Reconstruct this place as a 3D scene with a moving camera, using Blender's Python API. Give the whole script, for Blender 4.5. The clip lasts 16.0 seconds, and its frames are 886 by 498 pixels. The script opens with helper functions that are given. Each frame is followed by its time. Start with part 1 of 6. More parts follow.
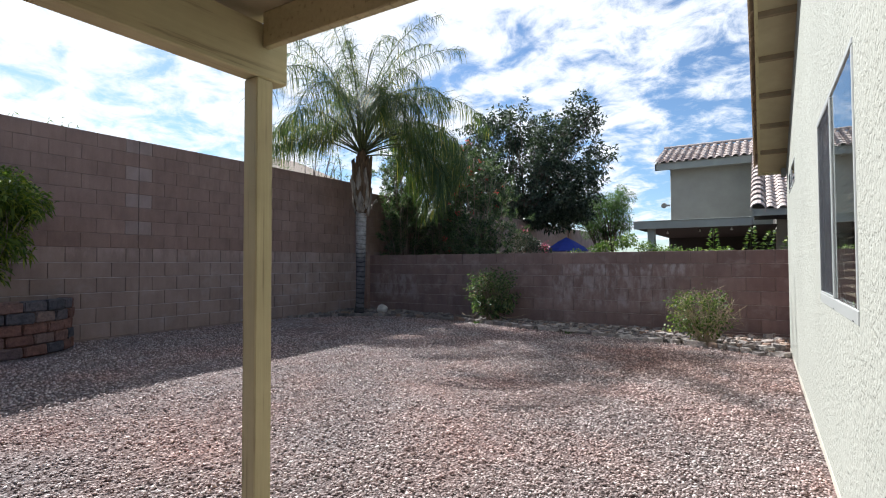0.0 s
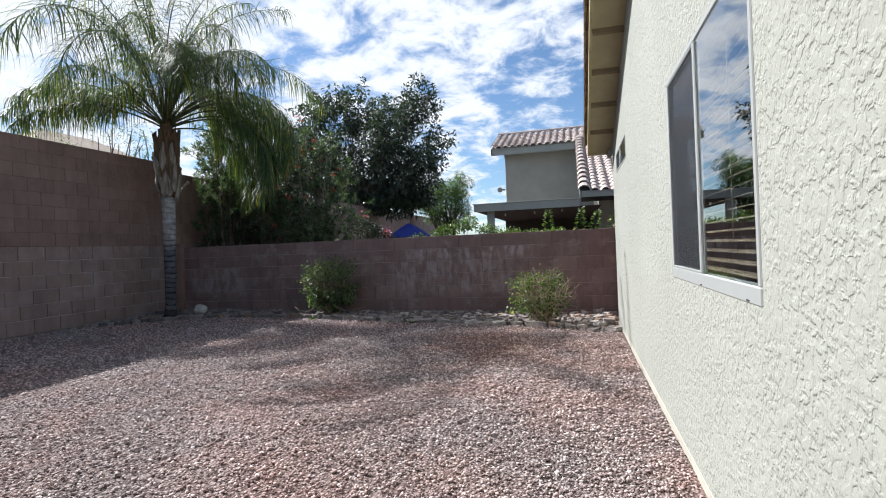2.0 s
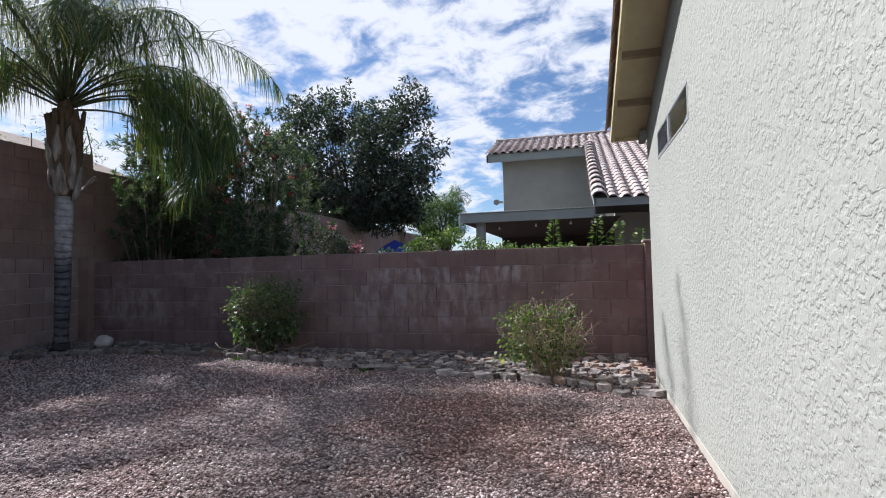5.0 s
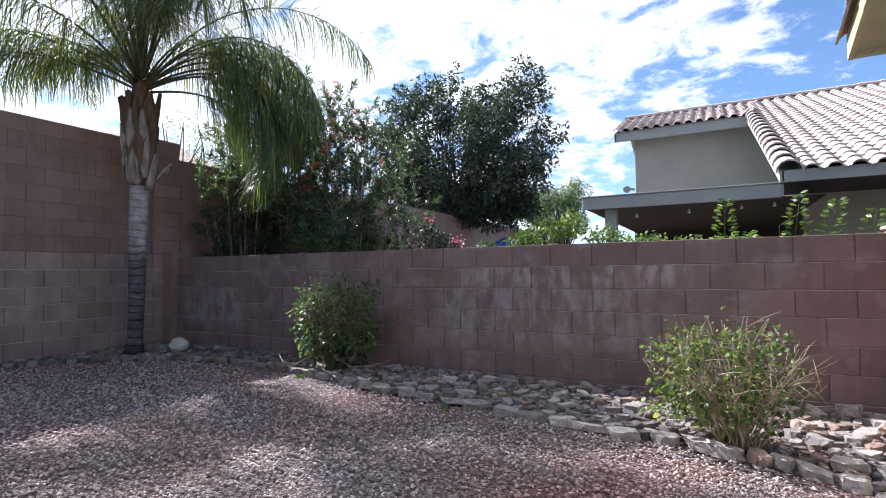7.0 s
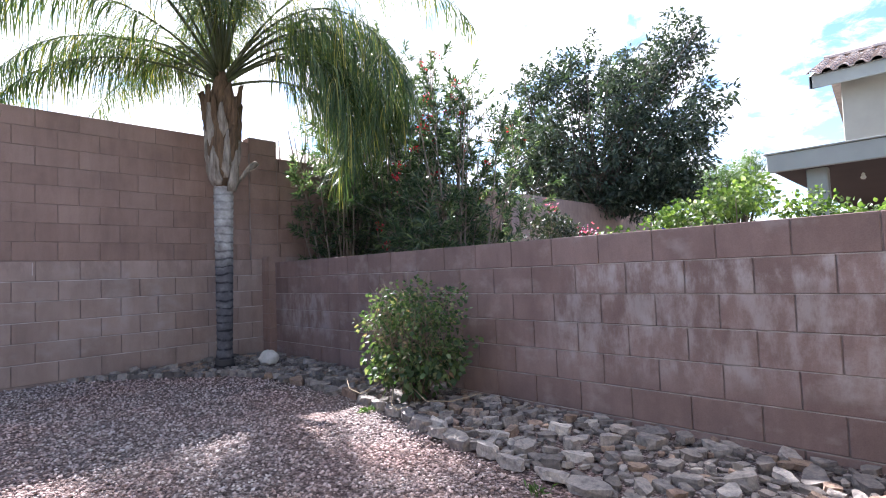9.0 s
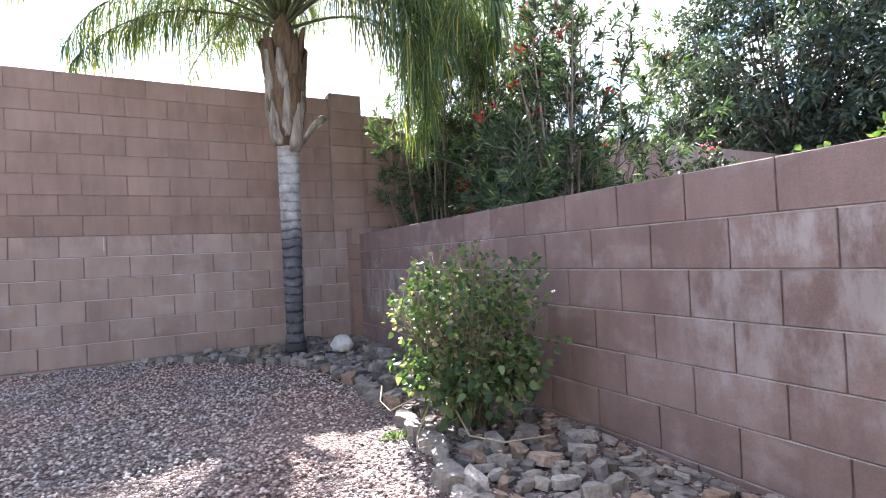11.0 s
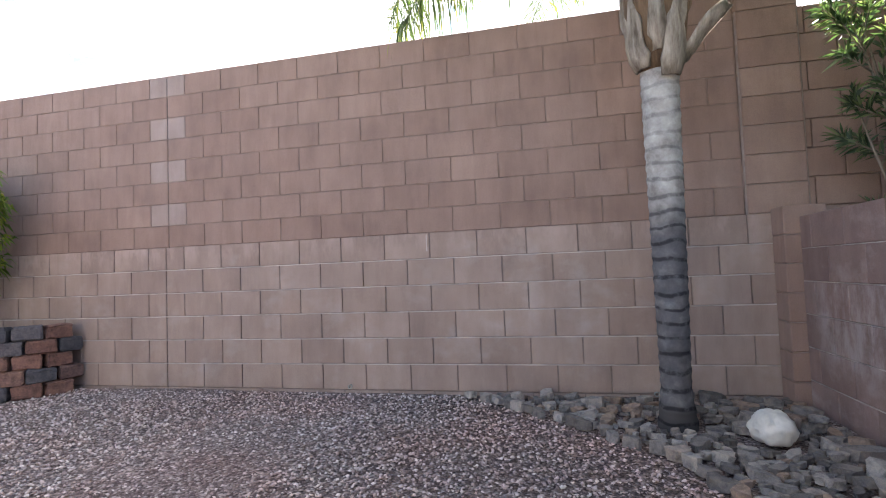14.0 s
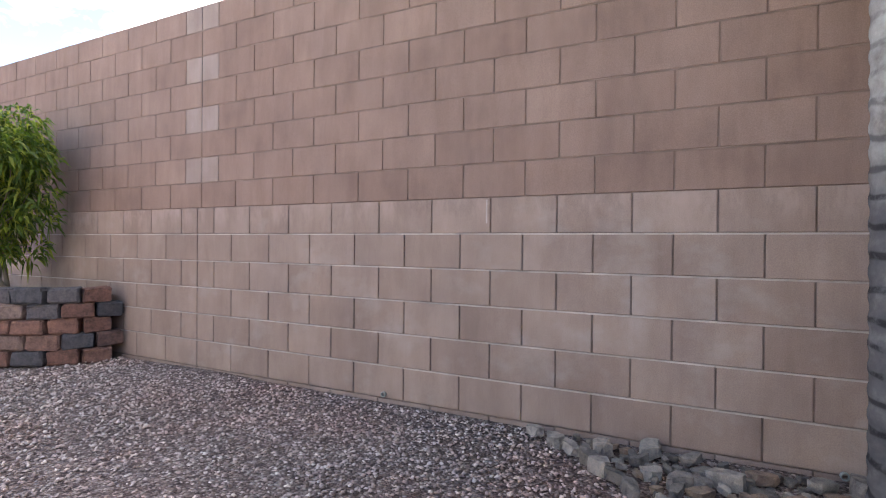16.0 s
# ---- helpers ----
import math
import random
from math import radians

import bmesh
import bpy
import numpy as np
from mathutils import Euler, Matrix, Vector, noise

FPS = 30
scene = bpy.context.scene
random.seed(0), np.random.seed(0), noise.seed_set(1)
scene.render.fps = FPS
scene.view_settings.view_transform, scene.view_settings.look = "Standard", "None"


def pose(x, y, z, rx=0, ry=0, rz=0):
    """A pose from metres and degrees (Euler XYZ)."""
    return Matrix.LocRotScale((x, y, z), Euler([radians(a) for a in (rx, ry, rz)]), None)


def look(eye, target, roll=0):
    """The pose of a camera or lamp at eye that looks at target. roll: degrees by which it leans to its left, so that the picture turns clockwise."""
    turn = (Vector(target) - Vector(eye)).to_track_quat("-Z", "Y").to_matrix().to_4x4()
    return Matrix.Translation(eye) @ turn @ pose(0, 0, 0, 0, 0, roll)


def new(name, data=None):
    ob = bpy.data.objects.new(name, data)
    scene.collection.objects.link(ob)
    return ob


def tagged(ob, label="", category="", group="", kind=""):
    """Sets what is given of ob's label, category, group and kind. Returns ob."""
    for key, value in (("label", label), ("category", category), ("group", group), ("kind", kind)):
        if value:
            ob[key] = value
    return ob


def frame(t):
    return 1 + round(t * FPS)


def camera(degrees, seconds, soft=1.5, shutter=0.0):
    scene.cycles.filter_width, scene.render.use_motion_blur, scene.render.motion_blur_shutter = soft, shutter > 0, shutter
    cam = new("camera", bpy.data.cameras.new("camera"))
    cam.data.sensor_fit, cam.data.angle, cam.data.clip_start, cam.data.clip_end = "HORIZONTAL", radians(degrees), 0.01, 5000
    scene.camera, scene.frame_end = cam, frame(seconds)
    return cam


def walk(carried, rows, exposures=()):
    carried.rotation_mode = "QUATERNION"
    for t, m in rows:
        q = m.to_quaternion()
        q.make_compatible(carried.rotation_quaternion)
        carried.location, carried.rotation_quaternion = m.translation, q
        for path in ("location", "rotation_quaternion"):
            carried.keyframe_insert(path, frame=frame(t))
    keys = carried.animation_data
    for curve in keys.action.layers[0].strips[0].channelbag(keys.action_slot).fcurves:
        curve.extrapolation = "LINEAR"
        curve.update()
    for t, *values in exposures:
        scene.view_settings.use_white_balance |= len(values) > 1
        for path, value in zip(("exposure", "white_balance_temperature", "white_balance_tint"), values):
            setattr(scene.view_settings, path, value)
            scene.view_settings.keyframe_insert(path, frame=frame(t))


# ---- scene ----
cam = camera(81.7, 16.0, 1.05)
PATH = [
    (0, (0.109, 0.322, 1.094), (-0.946, 2.02, 1.151), -0.2),
    (0.5, (0.104, 0.455, 1.054), (-0.832, 2.221, 1.102), 0.1),
    (1, (0.037, 0.606, 1.056), (-0.781, 2.431, 1.063), -0.6),
    (1.5, (-0.016, 0.845, 1.044), (-0.733, 2.712, 1.048), -0.4),
    (2, (-0.109, 1.081, 1.065), (-0.616, 3.016, 1.064), -2.3),
    (2.5, (-0.074, 1.476, 1.079), (-0.521, 3.425, 1.155), -1.5),
    (3, (-0.121, 1.739, 1.073), (-0.491, 3.702, 1.169), -0.4),
    (3.5, (-0.129, 2.065, 1.064), (-0.39, 4.045, 1.166), -1.2),
    (5.8, (-0.395, 3.979, 1.035), (-1.003, 5.883, 1.094), -1.5),
    (6, (-0.424, 4.148, 1.035), (-1.031, 6.053, 1.084), -1.6),
    (6.5, (-0.525, 4.59, 1.046), (-1.391, 6.391, 1.127), 0.4),
    (7, (-0.694, 4.913, 1.041), (-1.626, 6.681, 1.128), -0.7),
    (7.5, (-0.761, 5.272, 1.084), (-2.035, 6.807, 1.237), -0.5),
    (8, (-0.939, 5.545, 1.055), (-2.263, 7.039, 1.176), -0.4),
    (8.2, (-0.986, 5.669, 1.054), (-2.261, 7.206, 1.169), -0.7),
    (10.3, (-1.433, 7.56, 0.974), (-3.133, 8.613, 1.02), -2.2),
    (10.5, (-1.545, 7.625, 0.952), (-3.263, 8.647, 0.991), -1.3),
    (11, (-1.801, 7.884, 0.966), (-3.568, 8.821, 0.995), -2.7),
    (11.5, (-2.085, 8.145, 0.985), (-3.999, 8.723, 1.038), -1.5),
    (11.9, (-2.518, 8.214, 0.995), (-4.488, 8.559, 1.044), -0.5),
    (12, (-2.618, 8.224, 0.998), (-4.592, 8.539, 1.053), -0.4),
    (12.5, (-2.894, 8.322, 1.018), (-4.887, 8.474, 1.089), -1.4),
    (13, (-3.288, 8.422, 1.029), (-5.281, 8.283, 1.117), -0.2),
    (13.5, (-3.682, 8.341, 1.061), (-5.673, 8.169, 1.144), -3.0),
    (14, (-3.995, 8.397, 1.002), (-5.939, 7.938, 1.095), -2.2),
    (14.5, (-4.303, 8.338, 0.992), (-6.231, 7.809, 1.057), -0.4),
    (15, (-4.718, 8.5, 1.051), (-6.629, 7.911, 1.084), -1.5),
    (15.5, (-4.967, 8.502, 1.062), (-6.784, 7.665, 1.091), -0.4),
    (16, (-5.289, 8.439, 1.06), (-7.073, 7.536, 1.042), 0.5),
]
EXPOSURES = [(0.0, 0.93, 6100, 9), (3.0, 0.78, 6050, 10), (3.7, 0.73, 6000, 10), (5.8, 0.67, 5900, 16), (7.0, 1.37, 5870, 16), (8.2, 1.97, 6000, 17), (10.3, 2.7, 6100, 15), (11.5, 2.98, 6380, 14), (13.0, 3.05, 6650, 13), (14.5, 2.95, 6700, 13), (16.0, 3.05, 6880, 14)]
walk(cam, [(t, look(eye, target, roll)) for t, eye, target, roll in PATH], EXPOSURES)

# ---- light ----
SUN_TRAVEL = Vector((1.0, -0.29, -0.90)).normalized()
sun_data = bpy.data.lights.new("sun", "SUN")
sun_data.energy, sun_data.angle, sun_data.color = 5.0, radians(0.6), (1.0, 0.975, 0.94)
sun = new("sun", sun_data)
sun.matrix_world = look((-20, 9, 18), Vector((-20, 9, 18)) + SUN_TRAVEL)

world = bpy.data.worlds.new("sky_world")
scene.world = world
world.use_nodes = True


def nd(tree, kind, **ins):
    n = tree.nodes.new(kind)
    for k, v in ins.items():
        n.inputs[k.replace("_", " ")].default_value = v
    return n


def build_sky():
    t = world.node_tree
    t.nodes.clear()
    out = t.nodes.new("ShaderNodeOutputWorld")
    sky = t.nodes.new("ShaderNodeTexSky")
    sky.sky_type, sky.sun_disc = "NISHITA", False
    sky.sun_elevation = math.asin(-SUN_TRAVEL.z)
    sky.sun_rotation = math.atan2(-SUN_TRAVEL.x, -SUN_TRAVEL.y)
    sky.altitude, sky.dust_density, sky.air_density = 700, 0.6, 1.0
    co = t.nodes.new("ShaderNodeTexCoord")
    # cloud layer: directions flattened onto a high plane
    sep = t.nodes.new("ShaderNodeSeparateXYZ")
    t.links.new(co.outputs["Generated"], sep.inputs[0])
    zc = t.nodes.new("ShaderNodeMath"); zc.operation = "MAXIMUM"; zc.inputs[1].default_value = 0.0
    t.links.new(sep.outputs[2], zc.inputs[0])
    za = t.nodes.new("ShaderNodeMath"); za.operation = "ADD"; za.inputs[1].default_value = 0.28
    t.links.new(zc.outputs[0], za.inputs[0])
    dv = t.nodes.new("ShaderNodeVectorMath"); dv.operation = "DIVIDE"
    cb = t.nodes.new("ShaderNodeCombineXYZ")
    for i in range(3):
        t.links.new(za.outputs[0], cb.inputs[i])
    t.links.new(co.outputs["Generated"], dv.inputs[0]); t.links.new(cb.outputs[0], dv.inputs[1])
    n1 = nd(t, "ShaderNodeTexNoise", Scale=7.5, Detail=8.0, Roughness=0.62, Distortion=0.35)
    t.links.new(dv.outputs[0], n1.inputs["Vector"])
    n2 = nd(t, "ShaderNodeTexNoise", Scale=1.3, Detail=2.0, Roughness=0.5)
    t.links.new(dv.outputs[0], n2.inputs["Vector"])
    # haze and cloud grow towards the sun
    dot = t.nodes.new("ShaderNodeVectorMath"); dot.operation = "DOT_PRODUCT"
    dot.inputs[1].default_value = (-SUN_TRAVEL)
    t.links.new(co.outputs["Generated"], dot.inputs[0])
    near = t.nodes.new("ShaderNodeMapRange")
    near.inputs[1].default_value, near.inputs[2].default_value = 0.1, 0.95
    near.inputs[3].default_value, near.inputs[4].default_value = -0.075, 0.17
    t.links.new(dot.outputs["Value"], near.inputs[0])
    a = t.nodes.new("ShaderNodeMath"); a.operation = "MULTIPLY_ADD"; a.inputs[1].default_value = 0.45
    t.links.new(n2.outputs["Fac"], a.inputs[0]); t.links.new(n1.outputs["Fac"], a.inputs[2])
    b = t.nodes.new("ShaderNodeMath"); b.operation = "ADD"
    t.links.new(a.outputs[0], b.inputs[0]); t.links.new(near.outputs[0], b.inputs[1])
    cov = t.nodes.new("ShaderNodeMapRange"); cov.interpolation_type = "SMOOTHSTEP"
    cov.inputs[1].default_value, cov.inputs[2].default_value = 0.67, 0.91
    t.links.new(b.outputs[0], cov.inputs[0])
    white = t.nodes.new("ShaderNodeMixRGB"); white.blend_type = "MIX"
    white.inputs[2].default_value = (11.4, 11.6, 12.0, 1)
    t.links.new(cov.outputs[0], white.inputs[0])
    tint = t.nodes.new("ShaderNodeMixRGB"); tint.blend_type = "MULTIPLY"; tint.inputs[0].default_value = 1.0
    tint.inputs[2].default_value = (1.22, 1.38, 1.50, 1)
    t.links.new(sky.outputs[0], tint.inputs[1])
    t.links.new(tint.outputs[0], white.inputs[1])
    bg = nd(t, "ShaderNodeBackground", Strength=0.050)
    t.links.new(white.outputs[0], bg.inputs[0])
    t.links.new(bg.outputs[0], out.inputs[0])


build_sky()


# ---- materials ----
def principled(name, rough=0.8, metal=0.0, spec=0.3):
    m = bpy.data.materials.new(name)
    m.use_nodes = True
    t = m.node_tree
    p = t.nodes["Principled BSDF"]
    p.inputs["Roughness"].default_value, p.inputs["Metallic"].default_value = rough, metal
    p.inputs["Specular IOR Level"].default_value = spec
    return m, t, p


def ramp(t, fac, stops):
    r = t.nodes.new("ShaderNodeValToRGB")
    e = r.color_ramp.elements
    e[0].position, e[0].color = stops[0][0], (*stops[0][1], 1)
    e[1].position, e[1].color = stops[-1][0], (*stops[-1][1], 1)
    for pos, col in stops[1:-1]:
        q = e.new(pos)
        q.color = (*col, 1)
    t.links.new(fac, r.inputs[0])
    return r.outputs[0]


def noise_of(t, scale, detail=4.0, rough=0.55, vec=None, stretch=None):
    n = nd(t, "ShaderNodeTexNoise", Scale=scale, Detail=detail, Roughness=rough)
    if vec is None:
        vec = t.nodes.new("ShaderNodeTexCoord").outputs["Object"]
    if stretch:
        mp = t.nodes.new("ShaderNodeMapping")
        mp.inputs["Scale"].default_value = stretch
        t.links.new(vec, mp.inputs[0])
        vec = mp.outputs[0]
    t.links.new(vec, n.inputs["Vector"])
    return n.outputs["Fac"]


def mixc(t, fac, a, b, blend="MIX"):
    m = t.nodes.new("ShaderNodeMixRGB")
    m.blend_type = blend
    for i, v in ((0, fac), (1, a), (2, b)):
        if isinstance(v, (int, float)):
            m.inputs[i].default_value = v
        elif isinstance(v, tuple):
            m.inputs[i].default_value = (*v, 1)
        else:
            t.links.new(v, m.inputs[i])
    return m.outputs[0]


def bump(t, p, height, strength=0.5, dist=0.005):
    b = nd(t, "ShaderNodeBump", Strength=strength, Distance=dist)
    t.links.new(height, b.inputs["Height"])
    t.links.new(b.outputs[0], p.inputs["Normal"])


def world_pos(t):
    return t.nodes.new("ShaderNodeNewGeometry").outputs["Position"]


def simple(name, col, rough=0.7, metal=0.0, var=0.15, scale=8.0, bumps=0.0, spec=0.3):
    m, t, p = principled(name, rough, metal, spec)
    v = world_pos(t)
    f = noise_of(t, scale, 5, 0.6, v)
    lo = tuple(c * (1 - var) for c in col)
    hi = tuple(min(1, c * (1 + var)) for c in col)
    t.links.new(ramp(t, f, [(0.3, lo), (0.7, hi)]), p.inputs["Base Color"])
    if bumps:
        bump(t, p, noise_of(t, scale * 12, 4, 0.6, v), bumps, 0.003)
    return m


def block_material(name, dark, mid, pale, stain=0.0, bloom=(), salt=(0.44, 0.395, 0.385)):
    """Concrete block: a tone of its own per block, blotches, pores and pale salt bloom."""
    m, t, p = principled(name, 0.92, 0, 0.15)
    v = world_pos(t)
    rnd = t.nodes.new("ShaderNodeObjectInfo").outputs["Random"]
    tone = ramp(t, rnd, [(0.0, dark), (0.5, mid), (1.0, pale)])
    big = noise_of(t, 2.3, 4, 0.6, v)
    col = mixc(t, 1.0, tone, ramp(t, big, [(0.25, (0.80, 0.78, 0.78)), (0.75, (1.12, 1.1, 1.08))]), "MULTIPLY")
    streak = noise_of(t, 5.0, 4, 0.65, v, (1.6, 1.6, 0.35))
    col = mixc(t, 1.0, col, ramp(t, streak, [(0.3, (0.88, 0.86, 0.86)), (0.65, (1.05, 1.05, 1.06))]), "MULTIPLY")
    grain = noise_of(t, 170, 3, 0.7, v)
    col = mixc(t, 1.0, col, ramp(t, grain, [(0.3, (0.86, 0.86, 0.86)), (0.7, (1.1, 1.1, 1.1))]), "MULTIPLY")
    if stain:
        s = noise_of(t, 3.1, 5, 0.62, v, (1, 1, 1.3))
        mask = ramp(t, s, [(0.54, (0, 0, 0)), (0.72, (stain, stain, stain))])
        col = mixc(t, mask, col, (0.50, 0.46, 0.44))
    for x0, x1, z0, z1, amount in bloom:
        # salt bloom washed down from the joints over part of the wall
        sep = t.nodes.new("ShaderNodeSeparateXYZ")
        t.links.new(v, sep.inputs[0])
        s = noise_of(t, 6.0, 5, 0.66, v, (1.3, 1.3, 0.55))
        cut = t.nodes.new("ShaderNodeMapRange"); cut.interpolation_type = "SMOOTHSTEP"
        cut.inputs[1].default_value, cut.inputs[2].default_value, cut.inputs[4].default_value = 0.40, 0.66, amount
        t.links.new(s, cut.inputs[0])
        win = cut.outputs[0]
        for out, edges in ((sep.outputs[0], ((x0 - 0.2, x0 + 0.2), (x1 + 0.2, x1 - 0.2))), (sep.outputs[2], ((z0 - 0.10, z0 + 0.08), (z1 + 0.02, z1 - 0.02)))):
            for e0, e1 in edges:
                r = t.nodes.new("ShaderNodeMapRange")
                r.interpolation_type = "SMOOTHSTEP"
                r.inputs[1].default_value, r.inputs[2].default_value = e0, e1
                t.links.new(out, r.inputs[0])
                mm = t.nodes.new("ShaderNodeMath"); mm.operation = "MULTIPLY"
                t.links.new(r.outputs[0], mm.inputs[0])
                t.links.new(win, mm.inputs[1])
                win = mm.outputs[0]
        col = mixc(t, win, col, salt)
    t.links.new(col, p.inputs["Base Color"])
    bump(t, p, grain, 0.35, 0.003)
    return m


M_BLOCK_UP = block_material("block_upper", (0.272, 0.186, 0.153), (0.292, 0.202, 0.166), (0.314, 0.220, 0.182))
M_BLOCK_LOW = block_material("block_lower", (0.300, 0.224, 0.190), (0.330, 0.250, 0.213), (0.360, 0.276, 0.238), 0.22, ((-9.0, -7.0, 1.22, 1.36, 0.7),), (0.42, 0.305, 0.265))
M_BLOCK_BACK = block_material("block_back", (0.208, 0.148, 0.134), (0.236, 0.168, 0.152), (0.262, 0.190, 0.172), 0.30, ((-3.2, -0.9, 0.88, 1.075, 0.76), (-3.4, -1.2, 0.30, 0.85, 0.50), (-7.8, -6.6, 0.35, 0.85, 0.5)))
M_BLOCK_PALE = block_material("block_pale", (0.315, 0.245, 0.215), (0.335, 0.262, 0.232), (0.355, 0.28, 0.25))
M_MORTAR = simple("mortar", (0.27, 0.21, 0.185), 0.95, 0, 0.2, 14, 0.3)
M_MORTAR_DARK = simple("mortar_dark", (0.205, 0.155, 0.135), 0.95, 0, 0.3, 9, 0.3)
M_MORTAR_TAN = simple("mortar_tan", (0.228, 0.160, 0.132), 0.95, 0, 0.35, 5, 0.3)
M_MORTAR_MID = simple("mortar_mid", (0.36, 0.31, 0.285), 0.95, 0, 0.45, 5, 0.3)
M_MORTAR_PALE = simple("mortar_pale", (0.43, 0.362, 0.325), 0.95, 0, 0.35, 4, 0.3)


def stucco_material():
    """Skip-trowel stucco: ragged raised flakes over a cream coat."""
    m, t, p = principled("stucco_cream", 0.9, 0, 0.2)
    v = world_pos(t)
    warp = nd(t, "ShaderNodeTexNoise", Scale=24.0, Detail=2.0)
    t.links.new(v, warp.inputs["Vector"])
    add = t.nodes.new("ShaderNodeVectorMath"); add.operation = "MULTIPLY_ADD"
    add.inputs[1].default_value = (0.03, 0.03, 0.03)
    t.links.new(warp.outputs["Color"], add.inputs[0]); t.links.new(v, add.inputs[2])
    flake = noise_of(t, 40, 2.5, 0.5, add.outputs[0])
    soft = t.nodes.new("ShaderNodeMapRange"); soft.interpolation_type = "SMOOTHSTEP"
    soft.inputs[1].default_value, soft.inputs[2].default_value = 0.40, 0.60
    t.links.new(flake, soft.inputs[0])
    patch = noise_of(t, 9, 2, 0.5, v)
    edge = mixc(t, ramp(t, patch, [(0.36, (0.35, 0.35, 0.35)), (0.54, (1, 1, 1))]), (0.75, 0.75, 0.75), soft.outputs[0])
    fine = noise_of(t, 150, 4, 0.65, v)
    h = mixc(t, 0.16, edge, fine)
    big = noise_of(t, 0.9, 4, 0.55, v)
    col = ramp(t, big, [(0.3, (0.300, 0.302, 0.264)), (0.7, (0.332, 0.334, 0.294))])
    col = mixc(t, 1.0, col, ramp(t, fine, [(0.3, (0.93, 0.93, 0.92)), (0.7, (1.04, 1.04, 1.04))]), "MULTIPLY")
    t.links.new(col, p.inputs["Base Color"])
    bump(t, p, h, 0.62, 0.0095)
    return m


M_STUCCO = stucco_material()
M_STUCCO_BASE = simple("stucco_base_band", (0.40, 0.37, 0.31), 0.92, 0, 0.12, 6, 0.4)
def timber_material(name, col, stretch):
    """Painted sawn timber: grain along its length, scuffs and a few dark checks."""
    m, t, p = principled(name, 0.65, 0, 0.3)
    v = world_pos(t)
    c = ramp(t, noise_of(t, 2.2, 4, 0.6, v), [(0.3, tuple(x * 0.86 for x in col)), (0.7, tuple(x * 1.08 for x in col))])
    grain = noise_of(t, 1.0, 5, 0.62, v, stretch)
    c = mixc(t, 1.0, c, ramp(t, grain, [(0.33, (0.62, 0.60, 0.58)), (0.42, (0.95, 0.95, 0.94)), (0.7, (1.05, 1.05, 1.04))]), "MULTIPLY")
    t.links.new(c, p.inputs["Base Color"])
    bump(t, p, grain, 0.5, 0.004)
    return m


M_WOOD_TAN = timber_material("painted_timber_tan", (0.455, 0.395, 0.225), (42, 1.6, 42))
M_WOOD_POST = timber_material("painted_post_tan", (0.465, 0.405, 0.23), (42, 42, 1.6))
M_SOFFIT = simple("soffit_board_tan", (0.40, 0.345, 0.215), 0.75, 0, 0.10, 4, 0.15)
# battens carry their underside shade in the colour, a brown below the soffit tan
M_BATTEN_SHADE = simple("soffit_batten_shade_brown", (0.22, 0.17, 0.105), 0.8, 0, 0.15, 6, 0.15)
M_WHITE_FRAME = simple("white_vinyl_frame", (0.31, 0.318, 0.305), 0.45, 0, 0.04, 5, 0.0)
M_TILE_OWN = simple("concrete_roof_tile_tan", (0.40, 0.31, 0.24), 0.85, 0, 0.25, 9, 0.4)
# near-black: shade painted into the room shells; also weep slots and control joint
M_VOID_SHADE_JOINT = simple("void_shade_and_joint", (0.035, 0.034, 0.036), 0.9, 0, 0.1, 3, 0)


def glass_material():
    m, t, p = principled("window_glass", 0.0, 0, 0.5)
    p.inputs["Transmission Weight"].default_value = 1.0
    p.inputs["IOR"].default_value = 2.7
    p.inputs["Base Color"].default_value = (0.62, 0.68, 0.70, 1)
    return m


M_GLASS = glass_material()


def screen_material():
    m, t, p = principled("insect_screen", 0.7, 0, 0.2)
    p.inputs["Base Color"].default_value = (0.014, 0.015, 0.02, 1)
    p.inputs["Alpha"].default_value = 0.42
    return m


M_SCREEN = screen_material()
M_SLAT = simple("blind_slat_wood", (0.21, 0.165, 0.11), 0.5, 0, 0.15, 6, 0)


def rusty(t, col, pos):
    """Rust-red gravel thrown in uneven patches near the house corner."""
    d = t.nodes.new("ShaderNodeVectorMath"); d.operation = "DISTANCE"
    d.inputs[1].default_value = (-0.6, 7.2, -0.07)
    t.links.new(pos, d.inputs[0])
    fall = t.nodes.new("ShaderNodeMapRange")
    fall.inputs[1].default_value, fall.inputs[2].default_value, fall.inputs[3].default_value, fall.inputs[4].default_value = 0.3, 2.4, 0.34, -0.12
    t.links.new(d.outputs["Value"], fall.inputs[0])
    add = t.nodes.new("ShaderNodeMath"); add.operation = "ADD"
    t.links.new(fall.outputs[0], add.inputs[0])
    t.links.new(noise_of(t, 1.3, 5, 0.65, pos), add.inputs[1])
    mask = ramp(t, add.outputs[0], [(0.55, (0, 0, 0)), (0.80, (1, 1, 1))])
    return mixc(t, mask, col, mixc(t, 1.0, col, (1.04, 0.90, 0.84), "MULTIPLY"))


